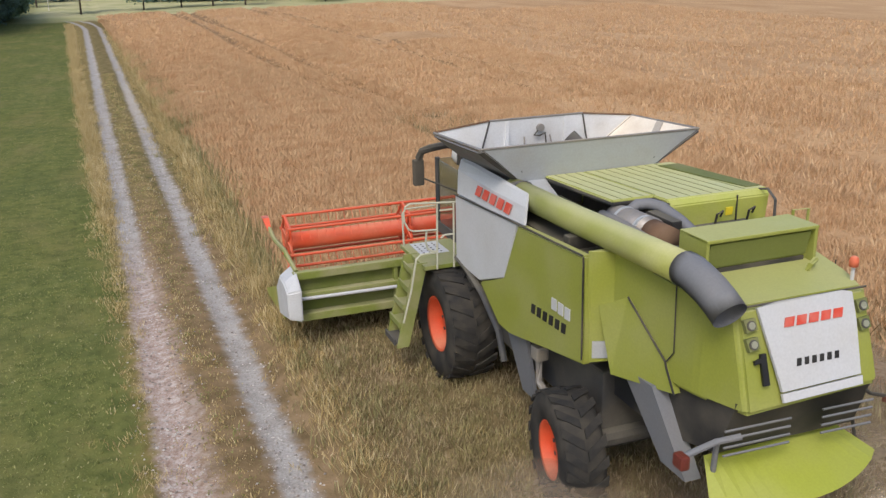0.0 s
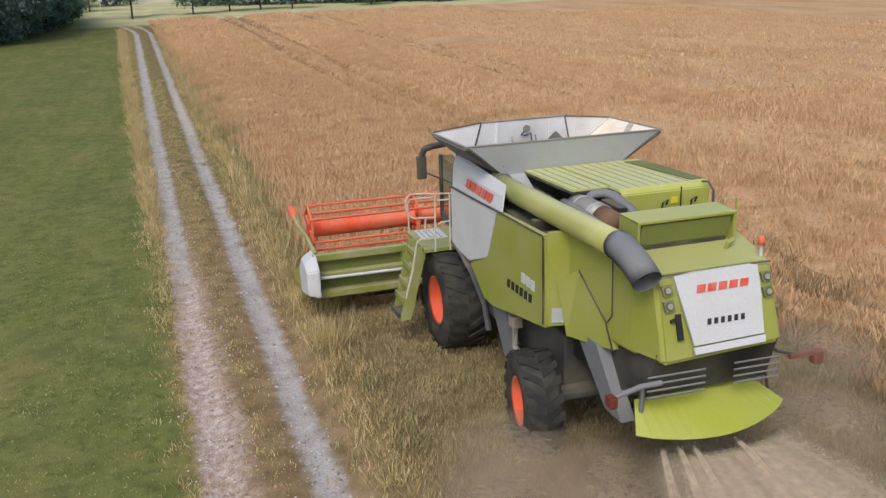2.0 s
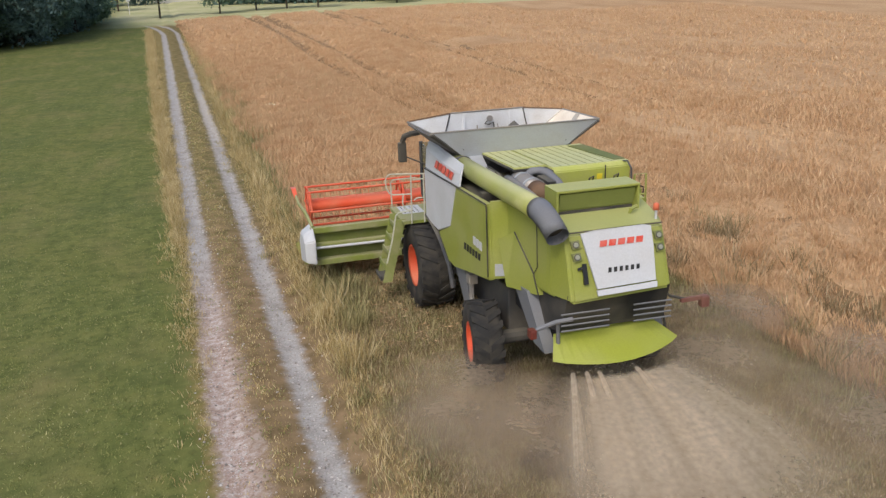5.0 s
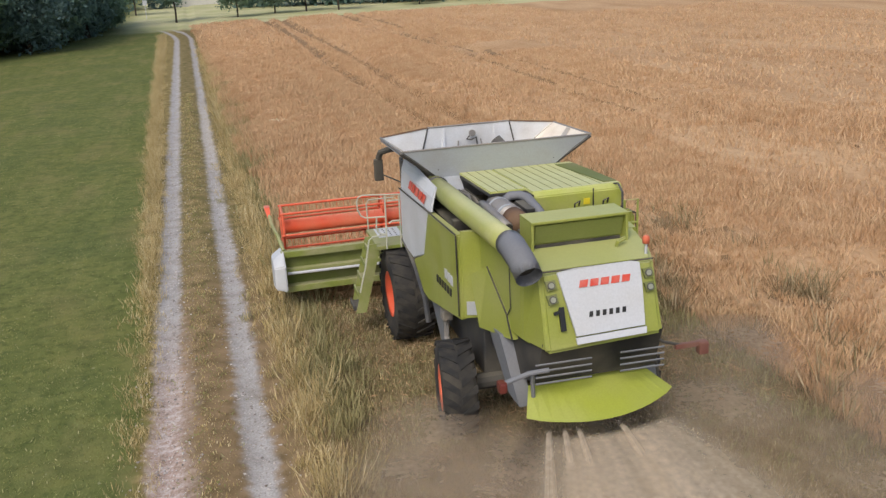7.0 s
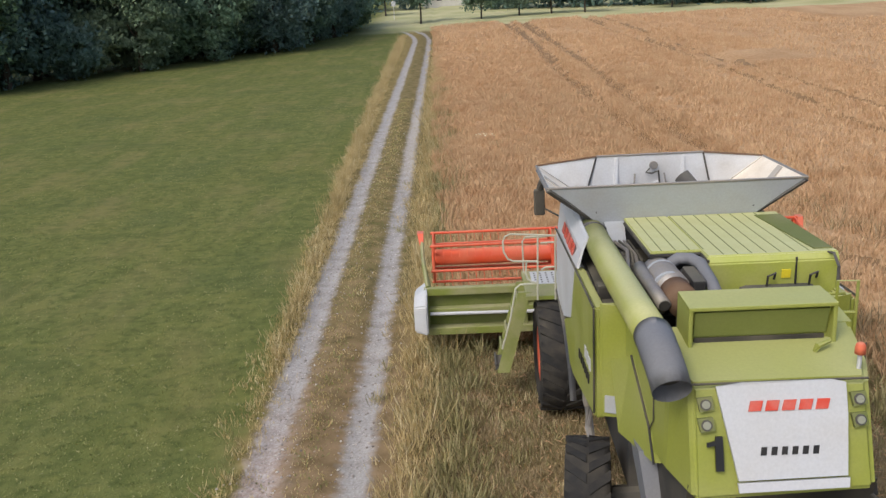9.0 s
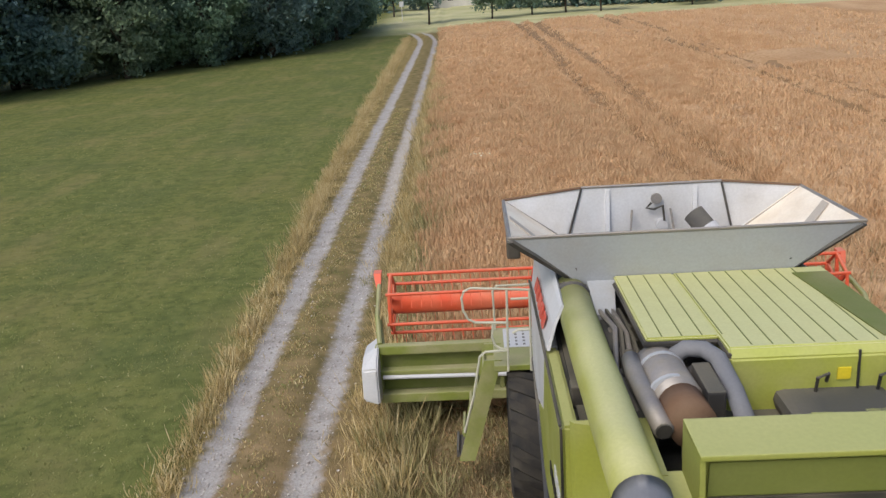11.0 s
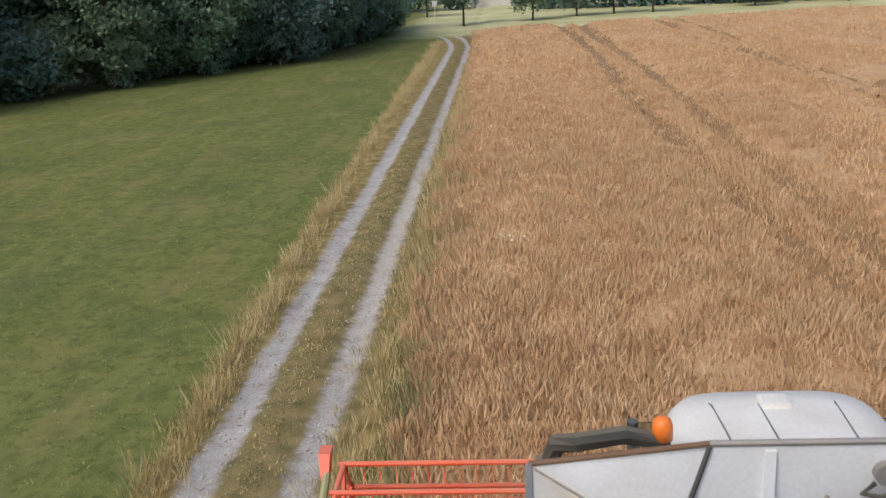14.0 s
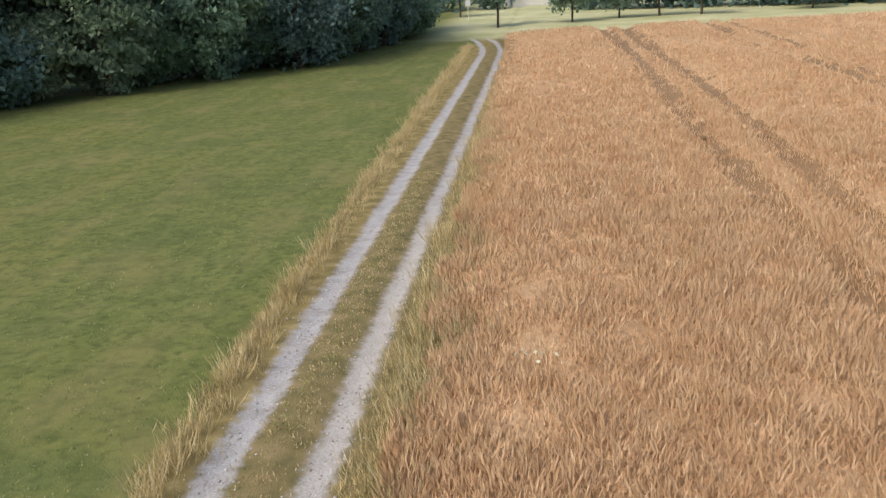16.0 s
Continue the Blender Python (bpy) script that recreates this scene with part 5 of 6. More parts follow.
        part("flap_seam", lambda bm: tube(bm, [(s * 0.8, -0.07, 4.18), (s * 0.96, -0.01, 3.55)], 0.014, 6), DARK, root)
        part("flap_seam", lambda bm: tube(bm, [(s * 1.68, -0.1, RIM - 0.05), (s * 1.0, -0.05, 3.57)], 0.018, 6), STEEL, root)
        part("flap_seam", lambda bm: tube(bm, [(s * 1.02, -1.685, 3.68), (s * 1.05, -1.74, 3.8)], 0.022, 6), DARK, root)
        part("flap_rib", lambda bm: box(bm, (s * 0.5 - 0.025, -0.075, 3.56), (s * 0.5 + 0.025, -0.02, 4.15)), ZINC, root)
        part("flap_brace", lambda bm: tube(bm, [(s * 0.22, -0.08, 3.9), (s * 0.26, -0.2, 3.55)], 0.014, 6), STEEL, root)
        part("flap_strut", lambda bm: slab(bm, [(s * 1.72, -1.83, RIM), (s * 1.08, -1.64, 3.62), (s * 0.98, -1.68, 3.6), (s * 1.66, -1.89, RIM + 0.02)], 0.03), DARK, root, "dark folding strut")
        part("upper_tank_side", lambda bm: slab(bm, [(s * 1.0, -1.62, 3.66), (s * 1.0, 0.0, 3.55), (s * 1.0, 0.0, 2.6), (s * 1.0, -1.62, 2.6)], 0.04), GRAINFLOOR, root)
    for yy, z0 in ((-1.86, RIM + 0.045), (-0.06, 4.19)):
        w_ = 1.7 if yy < -1 else 0.8
        part("flap_edge", lambda bm: tube(bm, [(-w_, yy, z0), (w_, yy, z0)], 0.018, 6), RUST if yy > 0 else STEEL, root)
    for s in (-1, 1):
        part("flap_edge", lambda bm: tube(bm, [(s * 0.8, -0.06, 4.19), (s * 1.7, -0.06, RIM - 0.03)], 0.016, 6), RUST, root)
    part("tank_wall", boxes(((-1.0, -1.68, 3.2), (1.0, -1.62, 3.6))), SPOUT, root)
    # lower tank walls and floor carry painted shade
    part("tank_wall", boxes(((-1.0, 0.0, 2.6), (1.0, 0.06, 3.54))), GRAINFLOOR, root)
    part("tank_floor", lambda bm: (slab(bm, [(-1.0, -1.6, 2.9), (1.0, -1.6, 2.9), (1.0, -0.02, 2.62), (-1.0, -0.02, 2.62)], 0.04)), GRAINFLOOR, root, "empty grain tank floor, darkened in its colour for shade")
    part("tank_cross_bar", lambda bm: (tube(bm, [(-1.0, -0.3, 3.42), (1.0, -0.3, 3.42)], 0.025, 6), tube(bm, [(-1.0, -0.8, 3.35), (1.0, -0.8, 3.35)], 0.025, 6), tube(bm, [(-0.4, -0.02, 3.4), (-0.4, -1.6, 3.4)], 0.025, 6)), DARK, root)
    part("filling_auger", lambda bm: tube(bm, [(0.98, -0.95, 3.2), (0.42, -0.35, 3.9)], 0.12, 18), DARK, root, "dark grey grain filling auger", True)
    part("auger_band", lambda bm: tube(bm, [(0.6, -0.54, 3.68), (0.54, -0.475, 3.76)], 0.13, 18), WHITE, root, "white band")
    part("warning_label", lambda bm: slab(bm, [(0.62, -0.7, 3.72), (0.75, -0.82, 3.62), (0.7, -0.86, 3.66), (0.58, -0.74, 3.76)], 0.02), YELLOW, root, "yellow warning label")
    part("tank_hatch", lambda bm: tube(bm, [(0.06, -0.04, 4.02), (0.06, -0.1, 4.02)], 0.062, 16), STEEL, root)
    part("tank_hatch", lambda bm: tube(bm, [(0.13, -0.02, 3.7), (0.13, -0.1, 3.7)], 0.07, 16), GREY_PANEL, root)
    part("sensor_cable", lambda bm: tube(bm, [(0.0, -0.1, 3.98), (-0.06, -0.1, 3.92), (0.03, -0.1, 3.9), (0.13, -0.1, 3.94), (0.15, -0.1, 3.76)], 0.014, 6), BLACK, root)
    # cab
    part("cab_body", boxes(((-0.95, 0.42, 1.9), (0.95, 0.55, 3.3)), ((-0.95, 0.42, 1.9), (0.95, 2.0, 2.1)), bev=0.02), DARK, root)
    def roof(bm):
        rings = []
        for k, (z, q) in enumerate(((3.2, 0.96), (3.26, 1.0), (3.37, 0.98), (3.46, 0.9), (3.51, 0.6))):
            rings.append([(0.76 * q * math.copysign(abs(math.cos(a)) ** 0.45, math.cos(a)), 1.2 + 0.86 * q * math.copysign(abs(math.sin(a)) ** 0.45, math.sin(a)), z) for a in [2 * math.pi * i / 36 + 0.01 for i in range(36)]])
        loft(bm, rings)
    part("cab_roof", roof, CREAM, root, "white domed cab roof", True)
    for x in (-0.42, -0.1, 0.42):
        part("roof_seam", lambda bm: tube(bm, [(x * 1.1, 0.44, 3.42), (x, 0.72, 3.505), (x * 0.95, 1.2, 3.512), (x, 1.68, 3.505), (x * 1.1, 1.95, 3.42)], 0.008, 5), SPOUT, root)
    part("roof_aerial_base", lambda bm: box(bm, (-0.1, 1.6, 3.42), (0.12, 1.8, 3.54), 0.03), CREAM, root)
    for x in (-0.93, 0.93):
        for y in (0.55, 1.95):
            part("cab_pillar", lambda bm: tube(bm, [(x, y, 2.0), (x, y, 3.25)], 0.045, 8), DARK, root)
        part("cab_window", lambda bm: slab(bm, [(x, 0.6, 2.1), (x, 1.9, 2.1), (x, 1.9, 3.22), (x, 0.6, 3.22)], 0.012), GLASS, root, "tinted cab side window").visible_shadow = False
    part("windscreen", lambda bm: slab(bm, [(-0.9, 1.98, 2.1), (0.9, 1.98, 2.1), (0.9, 1.98, 3.22), (-0.9, 1.98, 3.22)], 0.012), GLASS, root, "tinted windscreen").visible_shadow = False
    for s in (-1, 1):
        part("beacon", lambda bm: (disc_z(bm, (s * 0.86, 1.02, 3.62), 0.066, 0.15),), ORANGE, root, "amber beacon on the cab", True)
        part("mirror_arm", lambda bm: (tube(bm, [(s * 0.86, 1.02, 3.3), (s * 0.86, 1.02, 3.6), (s * 1.1, 1.0, 3.66), (s * 1.4, 0.95, 3.64), (s * 1.52, 1.05, 3.58), (s * 1.56, 1.1, 3.45)], 0.062, 8), tube(bm, [(s * 0.95, 0.6, 2.9), (s * 1.5, 1.08, 3.12)], 0.016, 6)), BLACK, root)
        part("mirror", lambda bm: box(bm, (s * 1.57 - 0.09, 1.05, 3.0), (s * 1.57 + 0.09, 1.17, 3.44), 0.03), BLACK, root, "dark wing mirror")
    # platform, railing, ladder
    part("platform", boxes(((-1.9, -0.05, 1.92), (-1.0, 1.2, 1.99)), bev=0.01), GREEN_BAR, root, "green steel cab platform")
    part("step_tread", boxes(((-1.76, 0.5, 1.992), (-1.28, 1.12, 2.0)), bev=0.0), GREY_PANEL, root, "pale perforated tread plate")
    for i in range(4):
        for j in range(5):
            part("tread_hole", boxes(((-1.71 + 0.1 * i, 0.56 + 0.11 * j, 1.998), (-1.68 + 0.1 * i, 0.6 + 0.11 * j, 2.004))), DARK, root)
    rails = [[(x, -0.15, z) for x, z in way] for way in (
        ((-1.35, 3.0), (-2.14, 3.06), (-2.22, 3.02), (-2.25, 2.94), (-2.24, 2.78), (-2.18, 2.66), (-2.1, 2.62), (-1.73, 2.6)),
        ((-1.71, 3.02), (-1.73, 1.96)), ((-1.44, 3.0), (-1.45, 1.96)),
        ((-1.67, 2.9), (-1.46, 2.9)), ((-1.46, 2.5), (-1.6, 2.5), (-1.66, 2.46)),
        ((-1.89, 2.61), (-1.91, 2.42), (-1.88, 2.32), (-1.82, 2.27), (-1.73, 2.25)),
        ((-1.73, 2.24), (-2.0, 2.23), (-2.07, 2.17), (-2.17, 1.65), (-2.31, 1.15)))]
    rails.append([(-1.86, 1.12, 1.96), (-1.87, 1.12, 2.55), (-1.82, 1.12, 2.62), (-1.3, 1.13, 2.62)])
    for r_ in rails:
        part("railing", lambda bm: tube(bm, r_, 0.016, 6), RAIL, root, "pale steel railing")
    for y in (-0.02, 0.5):
        part("ladder_rail", lambda bm: slab(bm, [(-1.8, y + 0.14, 2.0), (-2.02, y + 0.14, 2.0), (-2.4, y, 0.68), (-2.2, y, 0.68)], 0.035), GREEN_BAR, root, "dusty green ladder cheek")
    for k in range(5):
        q = k / 4
        part("ladder_step", lambda bm: (box(bm, (-2.4 + 0.38 * q, 0.0 + 0.14 * q, 0.74 + 0.27 * k), (-2.2 + 0.38 * q, 0.5 + 0.14 * q, 0.77 + 0.27 * k), 0.006), box(bm, (-2.43 + 0.38 * q, 0.0 + 0.14 * q, 0.72 + 0.27 * k), (-2.4 + 0.38 * q, 0.5 + 0.14 * q, 0.82 + 0.27 * k), 0.004)), GREEN_BAR if k else DARK, root)
    # axles
    part("front_axle", lambda bm: (tube(bm, [(-1.5, 0, 0.98), (1.5, 0, 0.98)], 0.2, 12), box(bm, (-0.8, -0.4, 0.8), (0.8, 0.5, 1.5), 0.05)), DARK, root)
    part("rear_axle", lambda bm: (tube(bm, [(-1.4, -4.0, 0.86), (1.4, -4.0, 0.86)], 0.13, 10), box(bm, (-0.25, -4.2, 0.8), (0.25, -3.8, 1.3), 0.04)), DARK, root)
    part("hydraulic_valve", lambda bm: (box(bm, (-1.38, -2.95, 1.5), (-1.2, -2.75, 1.7), 0.03), tube(bm, [(-1.3, -2.85, 1.5), (-1.32, -2.9, 1.2), (-1.3, -3.1, 1.1)], 0.05, 8)), STEEL, root)
    # feeder and header
    part("feeder_housing", lambda bm: loft(bm, [[(-0.75, 0.4, 1.1), (0.75, 0.4, 1.1), (0.75, 0.4, 1.9), (-0.75, 0.4, 1.9)], [(-0.75, 1.95, 0.6), (0.75, 1.95, 0.6), (0.75, 1.95, 1.35), (-0.75, 1.95, 1.35)]]), GREEN_BAR, root, "green feeder housing")
    HX = 3.62
    # dark tone of this sheet stands for the shade between the beams
    part("header_back_wall", lambda bm: side(bm, [(2.0, 0.62), (2.06, 0.62), (2.06, 1.42), (2.0, 1.42)], -HX, HX), LIME_SHADED, root, "green back wall of the header, its shade put into the colour")
    for z0, z1, y0 in ((1.36, 1.5, 1.86), (0.98, 1.12, 1.84), (0.62, 0.76, 1.8)):
        part("header_beam", lambda bm: box(bm, (-HX, y0, z0), (HX, 2.0, z1), 0.02), GREEN_BAR, root, "green cross beam")
    for k in range(5):
        x = -HX + 0.05 + k * (2 * HX - 0.1) / 4
        part("header_post", lambda bm: box(bm, (x - 0.035, 1.88, 0.64), (x + 0.035, 2.0, 1.4), 0.01), GREEN_BAR, root)
    part("drive_shaft", lambda bm: tube(bm, [(-HX + 0.1, 1.78, 1.05), (-0.8, 1.7, 1.05)], 0.03, 8), GREY_PANEL, root)
    part("header_trough", lambda bm: side(bm, [(2.03, 0.6), (3.4, 0.42), (3.42, 0.46), (2.1, 0.66)], -HX, HX), DARK, root, "dark cutting table")
    part("cutter_bar", lambda bm: [box(bm, (-HX + 0.076 * k, 3.38, 0.42), (-HX + 0.03 + 0.076 * k, 3.52, 0.45)) for k in range(95)], BLACK, root)
    part("cross_auger", lambda bm: tube(bm, [(-HX, 2.5, 0.95), (HX, 2.5, 0.95)], 0.24, 16), GREEN_BAR, root, "", True)
    for s in (-1, 1):
        part("end_shield", lambda bm: (loft(bm, [[(s * 3.56, 1.5, 0.74), (s * 3.56, 2.5, 0.52), (s * 3.56, 2.7, 1.1), (s * 3.56, 2.3, 1.52), (s * 3.56, 1.85, 1.52), (s * 3.56, 1.5, 1.3)], [(s * 3.8, 1.54, 0.8), (s * 3.8, 2.45, 0.58), (s * 3.8, 2.6, 1.06), (s * 3.8, 2.25, 1.36), (s * 3.8, 1.85, 1.36), (s * 3.8, 1.56, 1.26)]]), bmesh.ops.bevel(bm, geom=bm.edges[:], offset=0.025, segments=2, affect="EDGES")), WHITE, root, "white rounded header end shield")
        part("crop_divider", lambda bm: loft(bm, [[(s * 3.6, 2.5, 0.45), (s * 3.72, 2.5, 0.45), (s * 3.72, 2.5, 1.1), (s * 3.6, 2.5, 1.1)], [(s * 3.62, 4.4, 0.3), (s * 3.7, 4.4, 0.3), (s * 3.7, 4.4, 0.4), (s * 3.62, 4.4, 0.4)]]), LIME, root, "green crop divider")
        part("reel_arm", lambda bm: (tube(bm, [(s * 3.55, 1.95, 1.5), (s * 3.62, 2.5, 1.72), (s * 3.67, 3.2, 1.74), (s * 3.69, 3.6, 1.86)], 0.04, 8), tube(bm, [(s * 3.5, 2.0, 1.4), (s * 3.6, 2.6, 1.62)], 0.03, 6)), GREEN_BAR, root)
        part("reel_guard", lambda bm: loft(bm, [[(s * 3.66, 3.5, 1.82), (s * 3.73, 3.5, 1.82), (s * 3.73, 3.62, 1.82), (s * 3.66, 3.62, 1.82)], [(s * 3.66, 3.68, 2.02), (s * 3.78, 3.68, 2.02), (s * 3.78, 3.86, 2.02), (s * 3.66, 3.86, 2.02)]]), RED, root, "red reel end guard")
    # reel
    bars = []
    reel = part("reel", lambda bm: (tube(bm, [(-3.45, 0, 0), (3.45, 0, 0)], 0.155, 20),), RED, root, "orange-red pick-up reel", True)
    for x in (-3.45, -1.2, 1.2, 3.45):
        def ring(bm):
            tube(bm, [(x, math.cos(math.pi * k / 3) * REEL_R, math.sin(math.pi * k / 3) * REEL_R) for k in range(7)], 0.028, 6)
        part("reel_ring", ring, RED, reel)
        for k in range(6):
            a = math.pi * k / 3
            part("reel_spoke", lambda bm: slab(bm, [(x, math.cos(a - 1.4) * 0.05, math.sin(a - 1.4) * 0.05), (x, math.cos(a + 1.4) * 0.05, math.sin(a + 1.4) * 0.05), (x, math.cos(a) * REEL_R + math.cos(a + 1.57) * 0.03, math.sin(a) * REEL_R + math.sin(a + 1.57) * 0.03), (x, math.cos(a) * REEL_R - math.cos(a + 1.57) * 0.03, math.sin(a) * REEL_R - math.sin(a + 1.57) * 0.03)], 0.03), RED, reel)
    for k in range(6):
        a = math.pi * k / 3
        cy, cz = math.cos(a) * REEL_R, math.sin(a) * REEL_R
        def bar(bm):
            tube(bm, [(-3.5, 0, 0), (3.5, 0, 0)], 0.027, 8)
            for i in range(46):
                x = -3.42 + 0.152 * i
                tube(bm, [(x, 0, 0), (x + 0.01, -0.03, -0.1), (x + 0.01, -0.075, -0.2)], 0.005, 4)
        tine_bar = part("reel_bar", bar, RED, reel, "red bar with thin spring tines")
        tine_bar.location = (0, cy, cz)
        bars.append(tine_bar)
    reel.location = (0, REEL_Y, REEL_Z)
    wheels = []
    for s in (-1, 1):
        wheels.append((wheel(root, s * 1.38, 0, 0.98, 0.92, 0.72, 20, s), 0.92))
        wheels.append((wheel(root, s * 1.48, -4.0, 0.84, 0.75, 0.52, 18, s), 0.75))
    # beacon on a post at the rear corner
    part("beacon_post", lambda bm: tube(bm, [(0.72, -5.95, 3.3), (0.72, -5.95, 3.55)], 0.02, 6), GREY_PANEL, root)
    part("rear_beacon", lambda bm: disc_z(bm, (0.72, -5.95, 3.5), 0.048, 0.11), RED, root, "amber beacon on a short post", True)
    # access ladder and rails at the engine deck
    for r_ in ([(1.25, -3.7, 3.2), (1.25, -3.72, 3.75), (1.25, -3.95, 3.8), (1.25, -4.1, 3.7), (1.25, -4.12, 3.1)], [(1.0, -4.7, 2.7), (1.0, -4.7, 3.75), (1.2, -4.72, 3.75), (1.2, -4.72, 2.7)], [(1.0, -4.7, 3.4), (1.2, -4.72, 3.4)], [(1.0, -4.7, 3.05), (1.2, -4.72, 3.05)], [(0.3, -4.5, 3.55), (1.15, -4.55, 3.55)]):
        part("deck_rail", lambda bm: tube(bm, r_, 0.018, 6), DARK if len(r_) == 5 else LIME, root)
    tagged(root, "lime green and white combine harvester cutting wheat", "combine harvester")
    return root, reel, bars, wheels


def disc_z(bm, c, r, h):
    n = 16
    rings = [[(c[0] + q * r * math.cos(2 * math.pi * k / n), c[1] + q * r * math.sin(2 * math.pi * k / n), c[2] + z * h) for k in range(n)] for z, q in ((0, 1), (0.6, 1), (0.88, 0.8), (1, 0.4))]
    loft(bm, rings)


combine, reel, tine_bars, wheels = build_combine()


# ---- chaff thrown from the apron ----
def sheets(name, grids, mat):
    """Bent sheets, each a grid of points that spans its own 0 to 1 square."""
    vs, fs, uvs, off = [], [], [], 0
    for g in grids:
        a, c = g.shape[:2]
        i = (np.arange(a - 1)[:, None] * c + np.arange(c - 1)[None]).ravel()
        f = np.stack([i, i + 1, i + c + 1, i + c], 1)
        gv, gu = np.meshgrid(np.linspace(0, 1, a), np.linspace(0, 1, c), indexing="ij")
        uvs.append(np.stack([gu.ravel(), gv.ravel()], 1)[f.ravel()])
        vs.append(g.reshape(-1, 3))
        fs.append(f + off)
        off += a * c
    me = from_arrays(name, np.concatenate(vs), np.concatenate(fs), mat)
    me.uv_layers.new(name="sheet").data.foreach_set("uv", np.concatenate(uvs).astype(np.float32).ravel())
    me.shade_smooth()
    return new(name, me)


def build_chaff():
    grids = []
    q = np.linspace(0, 1, 18)[:, None]
    u = np.linspace(-1, 1, 26)[None]
    for reach, wide, lift, turn in ((2.9, 2.3, 0.0, -0.35), (4.4, 3.1, 0.2, -0.3)):
        x = -0.03 + 1.05 * u + u * (wide - 1.0) * q + turn * q
        rim = np.clip(1 - u ** 2, 0, 1) ** 0.5
        y = -6.2 - 0.45 * rim - reach * q * (0.82 + 0.18 * rim) + 0 * x
        z = 1.22 + (FIELD_Z + 0.02 - 1.12) * q ** 1.25 + lift * np.sin(np.pi * q) + 0.05 * np.sin(3 * u + reach * 4) * q
        grids.append(np.stack([x, y, z + 0 * x], -1))
    return tagged(sheets("chaff_spray", grids, VEIL), "pale straw chaff thrown behind the combine", "chaff", kind="stuff")


def build_streams():
    """Narrow jets of chaff that leave the apron's rim."""
    made = []
    q, u = np.linspace(0, 1, 14)[:, None], np.linspace(-1, 1, 5)[None]
    for x0, reach, wide, drift in ((-0.9, 2.6, 0.2, -0.95), (-0.7, 2.9, 0.18, -0.75), (-0.52, 3.1, 0.2, -0.55), (0.05, 3.0, 0.3, 0.0)):
        x = x0 + u * (0.05 + wide * q) + drift * q
        y = -6.55 - 0.1 * math.cos(x0 * 2) - reach * q + 0 * x
        z = 1.3 + (FIELD_Z + 0.12 - 1.3) * q ** 1.35 + 0.1 * (1 - u ** 2) * (0.4 + q)
        made.append(tagged(sheets("chaff_stream", [np.stack([x, y, z], -1)], VEIL), "narrow pale stream of chaff behind the combine", "chaff", group="chaff streams", kind="stuff"))
    return made


def build_straw_bits():
    rng = np.random.default_rng(17)
    k = 9000
    q = rng.random(k) ** 0.6
    x0 = rng.uniform(-0.95, 0.9, k)
    x = x0 + (x0 * 0.8 - 0.2) * q * 1.5 + rng.normal(0, 0.25, k) * q
    y = -6.5 - 3.9 * q + rng.normal(0, 0.15, k)
    z = 1.1 * (1 - q ** 1.3) + FIELD_Z + np.abs(rng.normal(0, 0.16, k)) * (0.2 + q)
    v, f = blades(rng, x, y, z, np.full(k, 0.014), 0.004, 1.6, 0.5)
    return tagged(new("straw_bits", from_arrays("straw_bits", v, f, CHAFF)), "fine bits of straw flying behind the combine", "straw", kind="stuff")


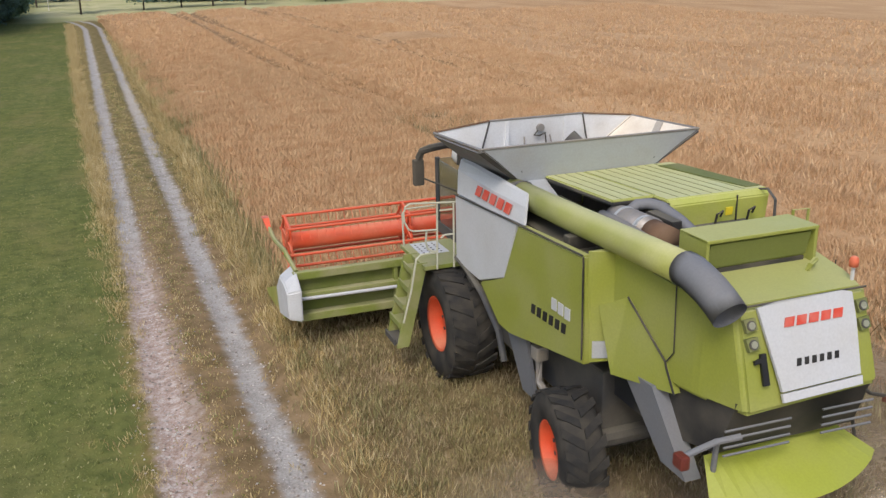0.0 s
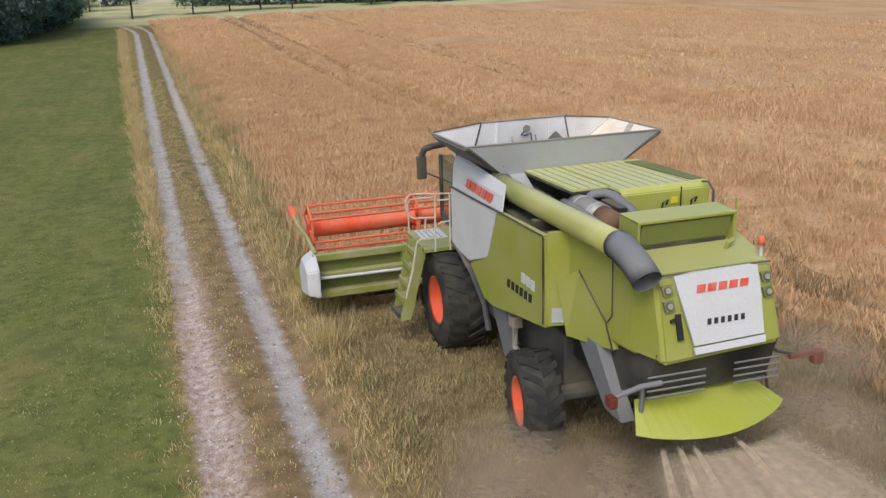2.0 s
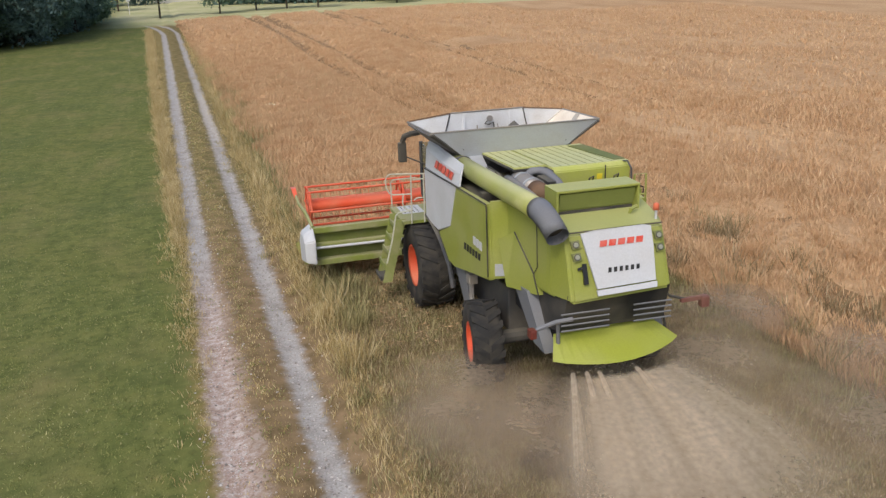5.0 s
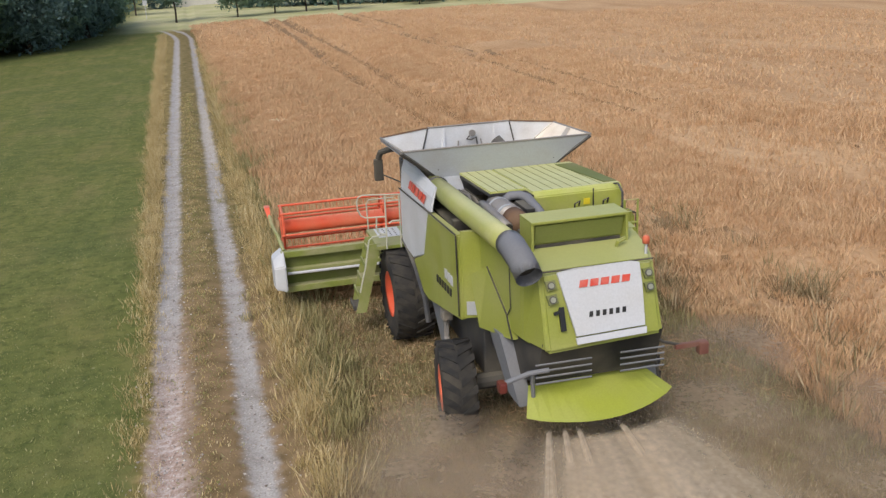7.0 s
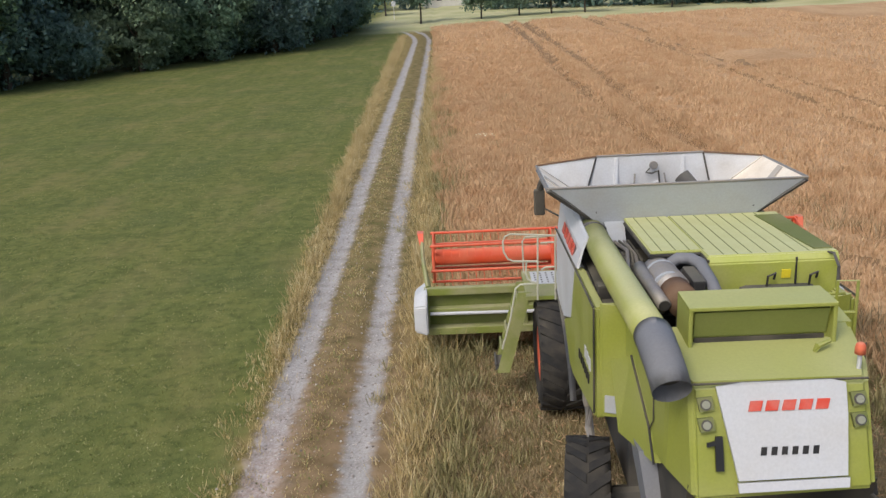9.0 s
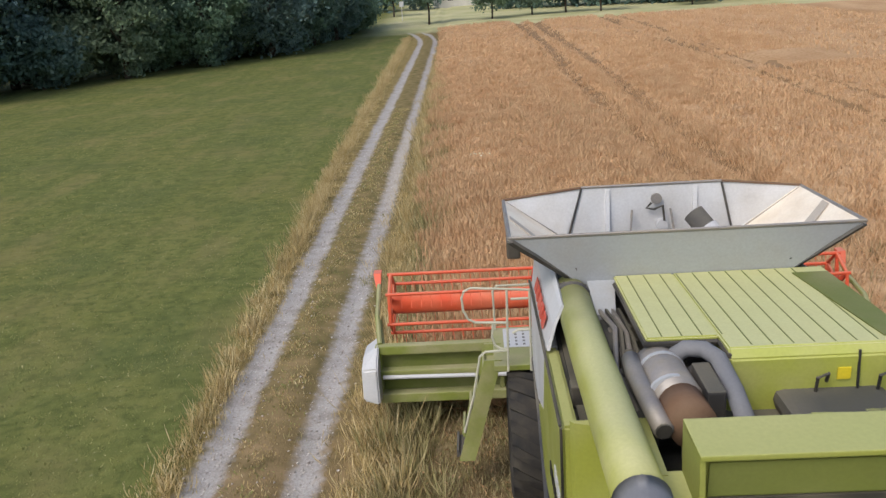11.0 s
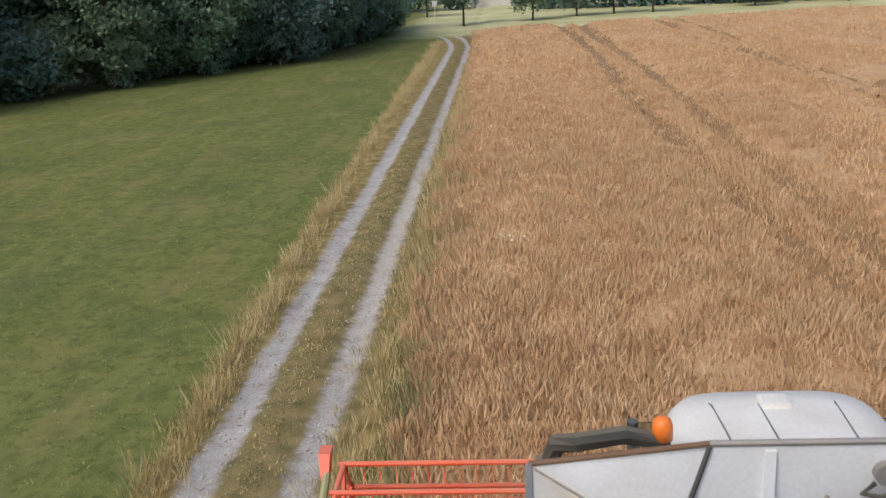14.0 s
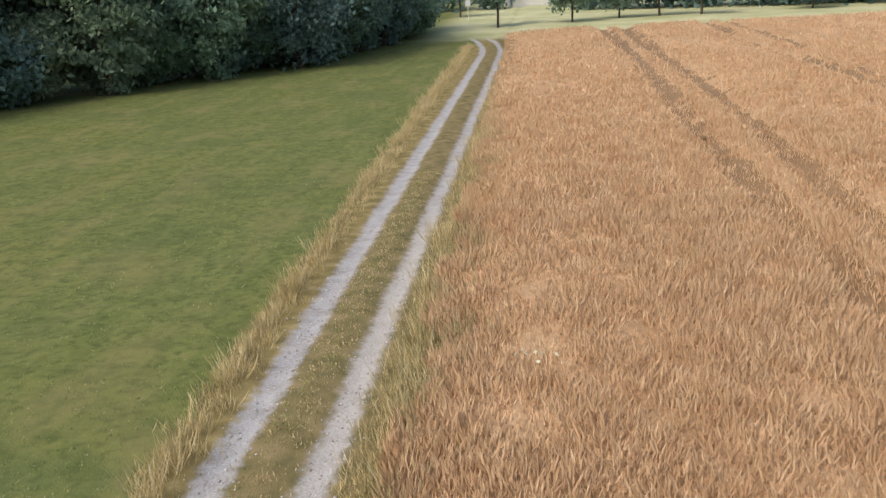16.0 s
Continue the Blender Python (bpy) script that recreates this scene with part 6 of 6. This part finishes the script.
def build_dust():
    """Low billows that drift around the rear wheels and behind the machine."""
    rng = random.Random(19)
    clouds = []
    a, c = np.meshgrid(np.linspace(-1, 1, 9), np.linspace(-1, 1, 9), indexing="ij")
    for x, y, r, h in ((-2.0, -4.6, 1.5, 0.6), (-1.2, -5.9, 1.6, 0.55), (-2.6, -5.6, 1.5, 0.4), (-1.7, -6.6, 1.9, 0.35), (2.2, -5.2, 2.0, 0.5), (3.4, -7.6, 2.3, 0.35), (3.9, -3.2, 2.2, 0.4), (5.2, -5.8, 2.1, 0.4), (0.2, -5.0, 1.4, 0.4), (-0.6, -8.6, 2.2, 0.3)):
        z = FIELD_Z + 0.06 + h * np.cos(a * 1.5) * np.cos(c * 1.5) + 0.06 * np.sin(5 * a + x) * np.sin(4 * c + y)
        g = np.stack([x + r * c, y + r * a * rng.uniform(0.8, 1.1), z], -1)
        clouds.append(tagged(sheets("dust_cloud", [g], DUST), "thin brown dust drifting behind the combine", "dust", group="drifting dust", kind="stuff"))
    return clouds


dust = build_dust()
bits = build_straw_bits()
streams = build_streams()
chaff = build_chaff()


def lane_pose(s, z=0.0):
    a = radians(HEADING)
    return pose(LANE - math.sin(a) * s, math.cos(a) * s, z, 0, 0, HEADING)


def motions():
    drive = [(t, lane_pose(s, 0.09)) for t, s in TRAVEL]
    walk(combine, drive)
    walk(chaff, drive)
    for cloud in dust + streams:
        walk(cloud, drive)
    walk(bits, drive)
    times, way = [t for t, s in TRAVEL], [s for t, s in TRAVEL]
    every = [k * 0.5 for k in range(33)]
    for ob, r in wheels:
        x, y, z = ob.location
        # rear wheels are turned to fit the camera's view of their rims
        view_yaw = -8 if y < -1 else 0
        walk(ob, [(t, pose(x, y, z, -math.degrees((np.interp(t, times, way) - way[0]) / r), 0, view_yaw)) for t in every])
    turn = [(k * 0.4, 17 - 62 * k * 0.4 * 1.4) for k in range(41)]
    walk(reel, [(t, pose(0, REEL_Y, REEL_Z, a, 0, 0)) for t, a in turn])
    for ob in tine_bars:
        x, y, z = ob.location
        walk(ob, [(t, pose(x, y, z, -a, 0, 0)) for t, a in turn])
    for i, ob in enumerate(swaths):
        y = FIRST_CUT + i * STRIP
        hit = float(np.interp(y - KNIFE, way, times)) if y - KNIFE < way[-1] else None
        up, down = pose(0, y, FIELD_Z), pose(0, y + 0.3, FIELD_Z - 0.27, 86, 0, 0)
        if hit is None:
            continue
        a, b = max(0.0, hit), min(16.0, hit + 0.9)
        if b - a < 0.2:
            continue
        rows = [(0.0, up)]
        if a > 0.05:
            rows.append((a, up))
        part_down = (b - a) / 0.9 if b >= 15.99 else 1.0
        rows.append((b, pose(0, y + 0.3 * part_down, FIELD_Z - 0.27 * part_down, 86 * part_down, 0, 0)))
        if b < 15.95:
            rows.append((16.0, down))
        walk(ob, rows)


motions()
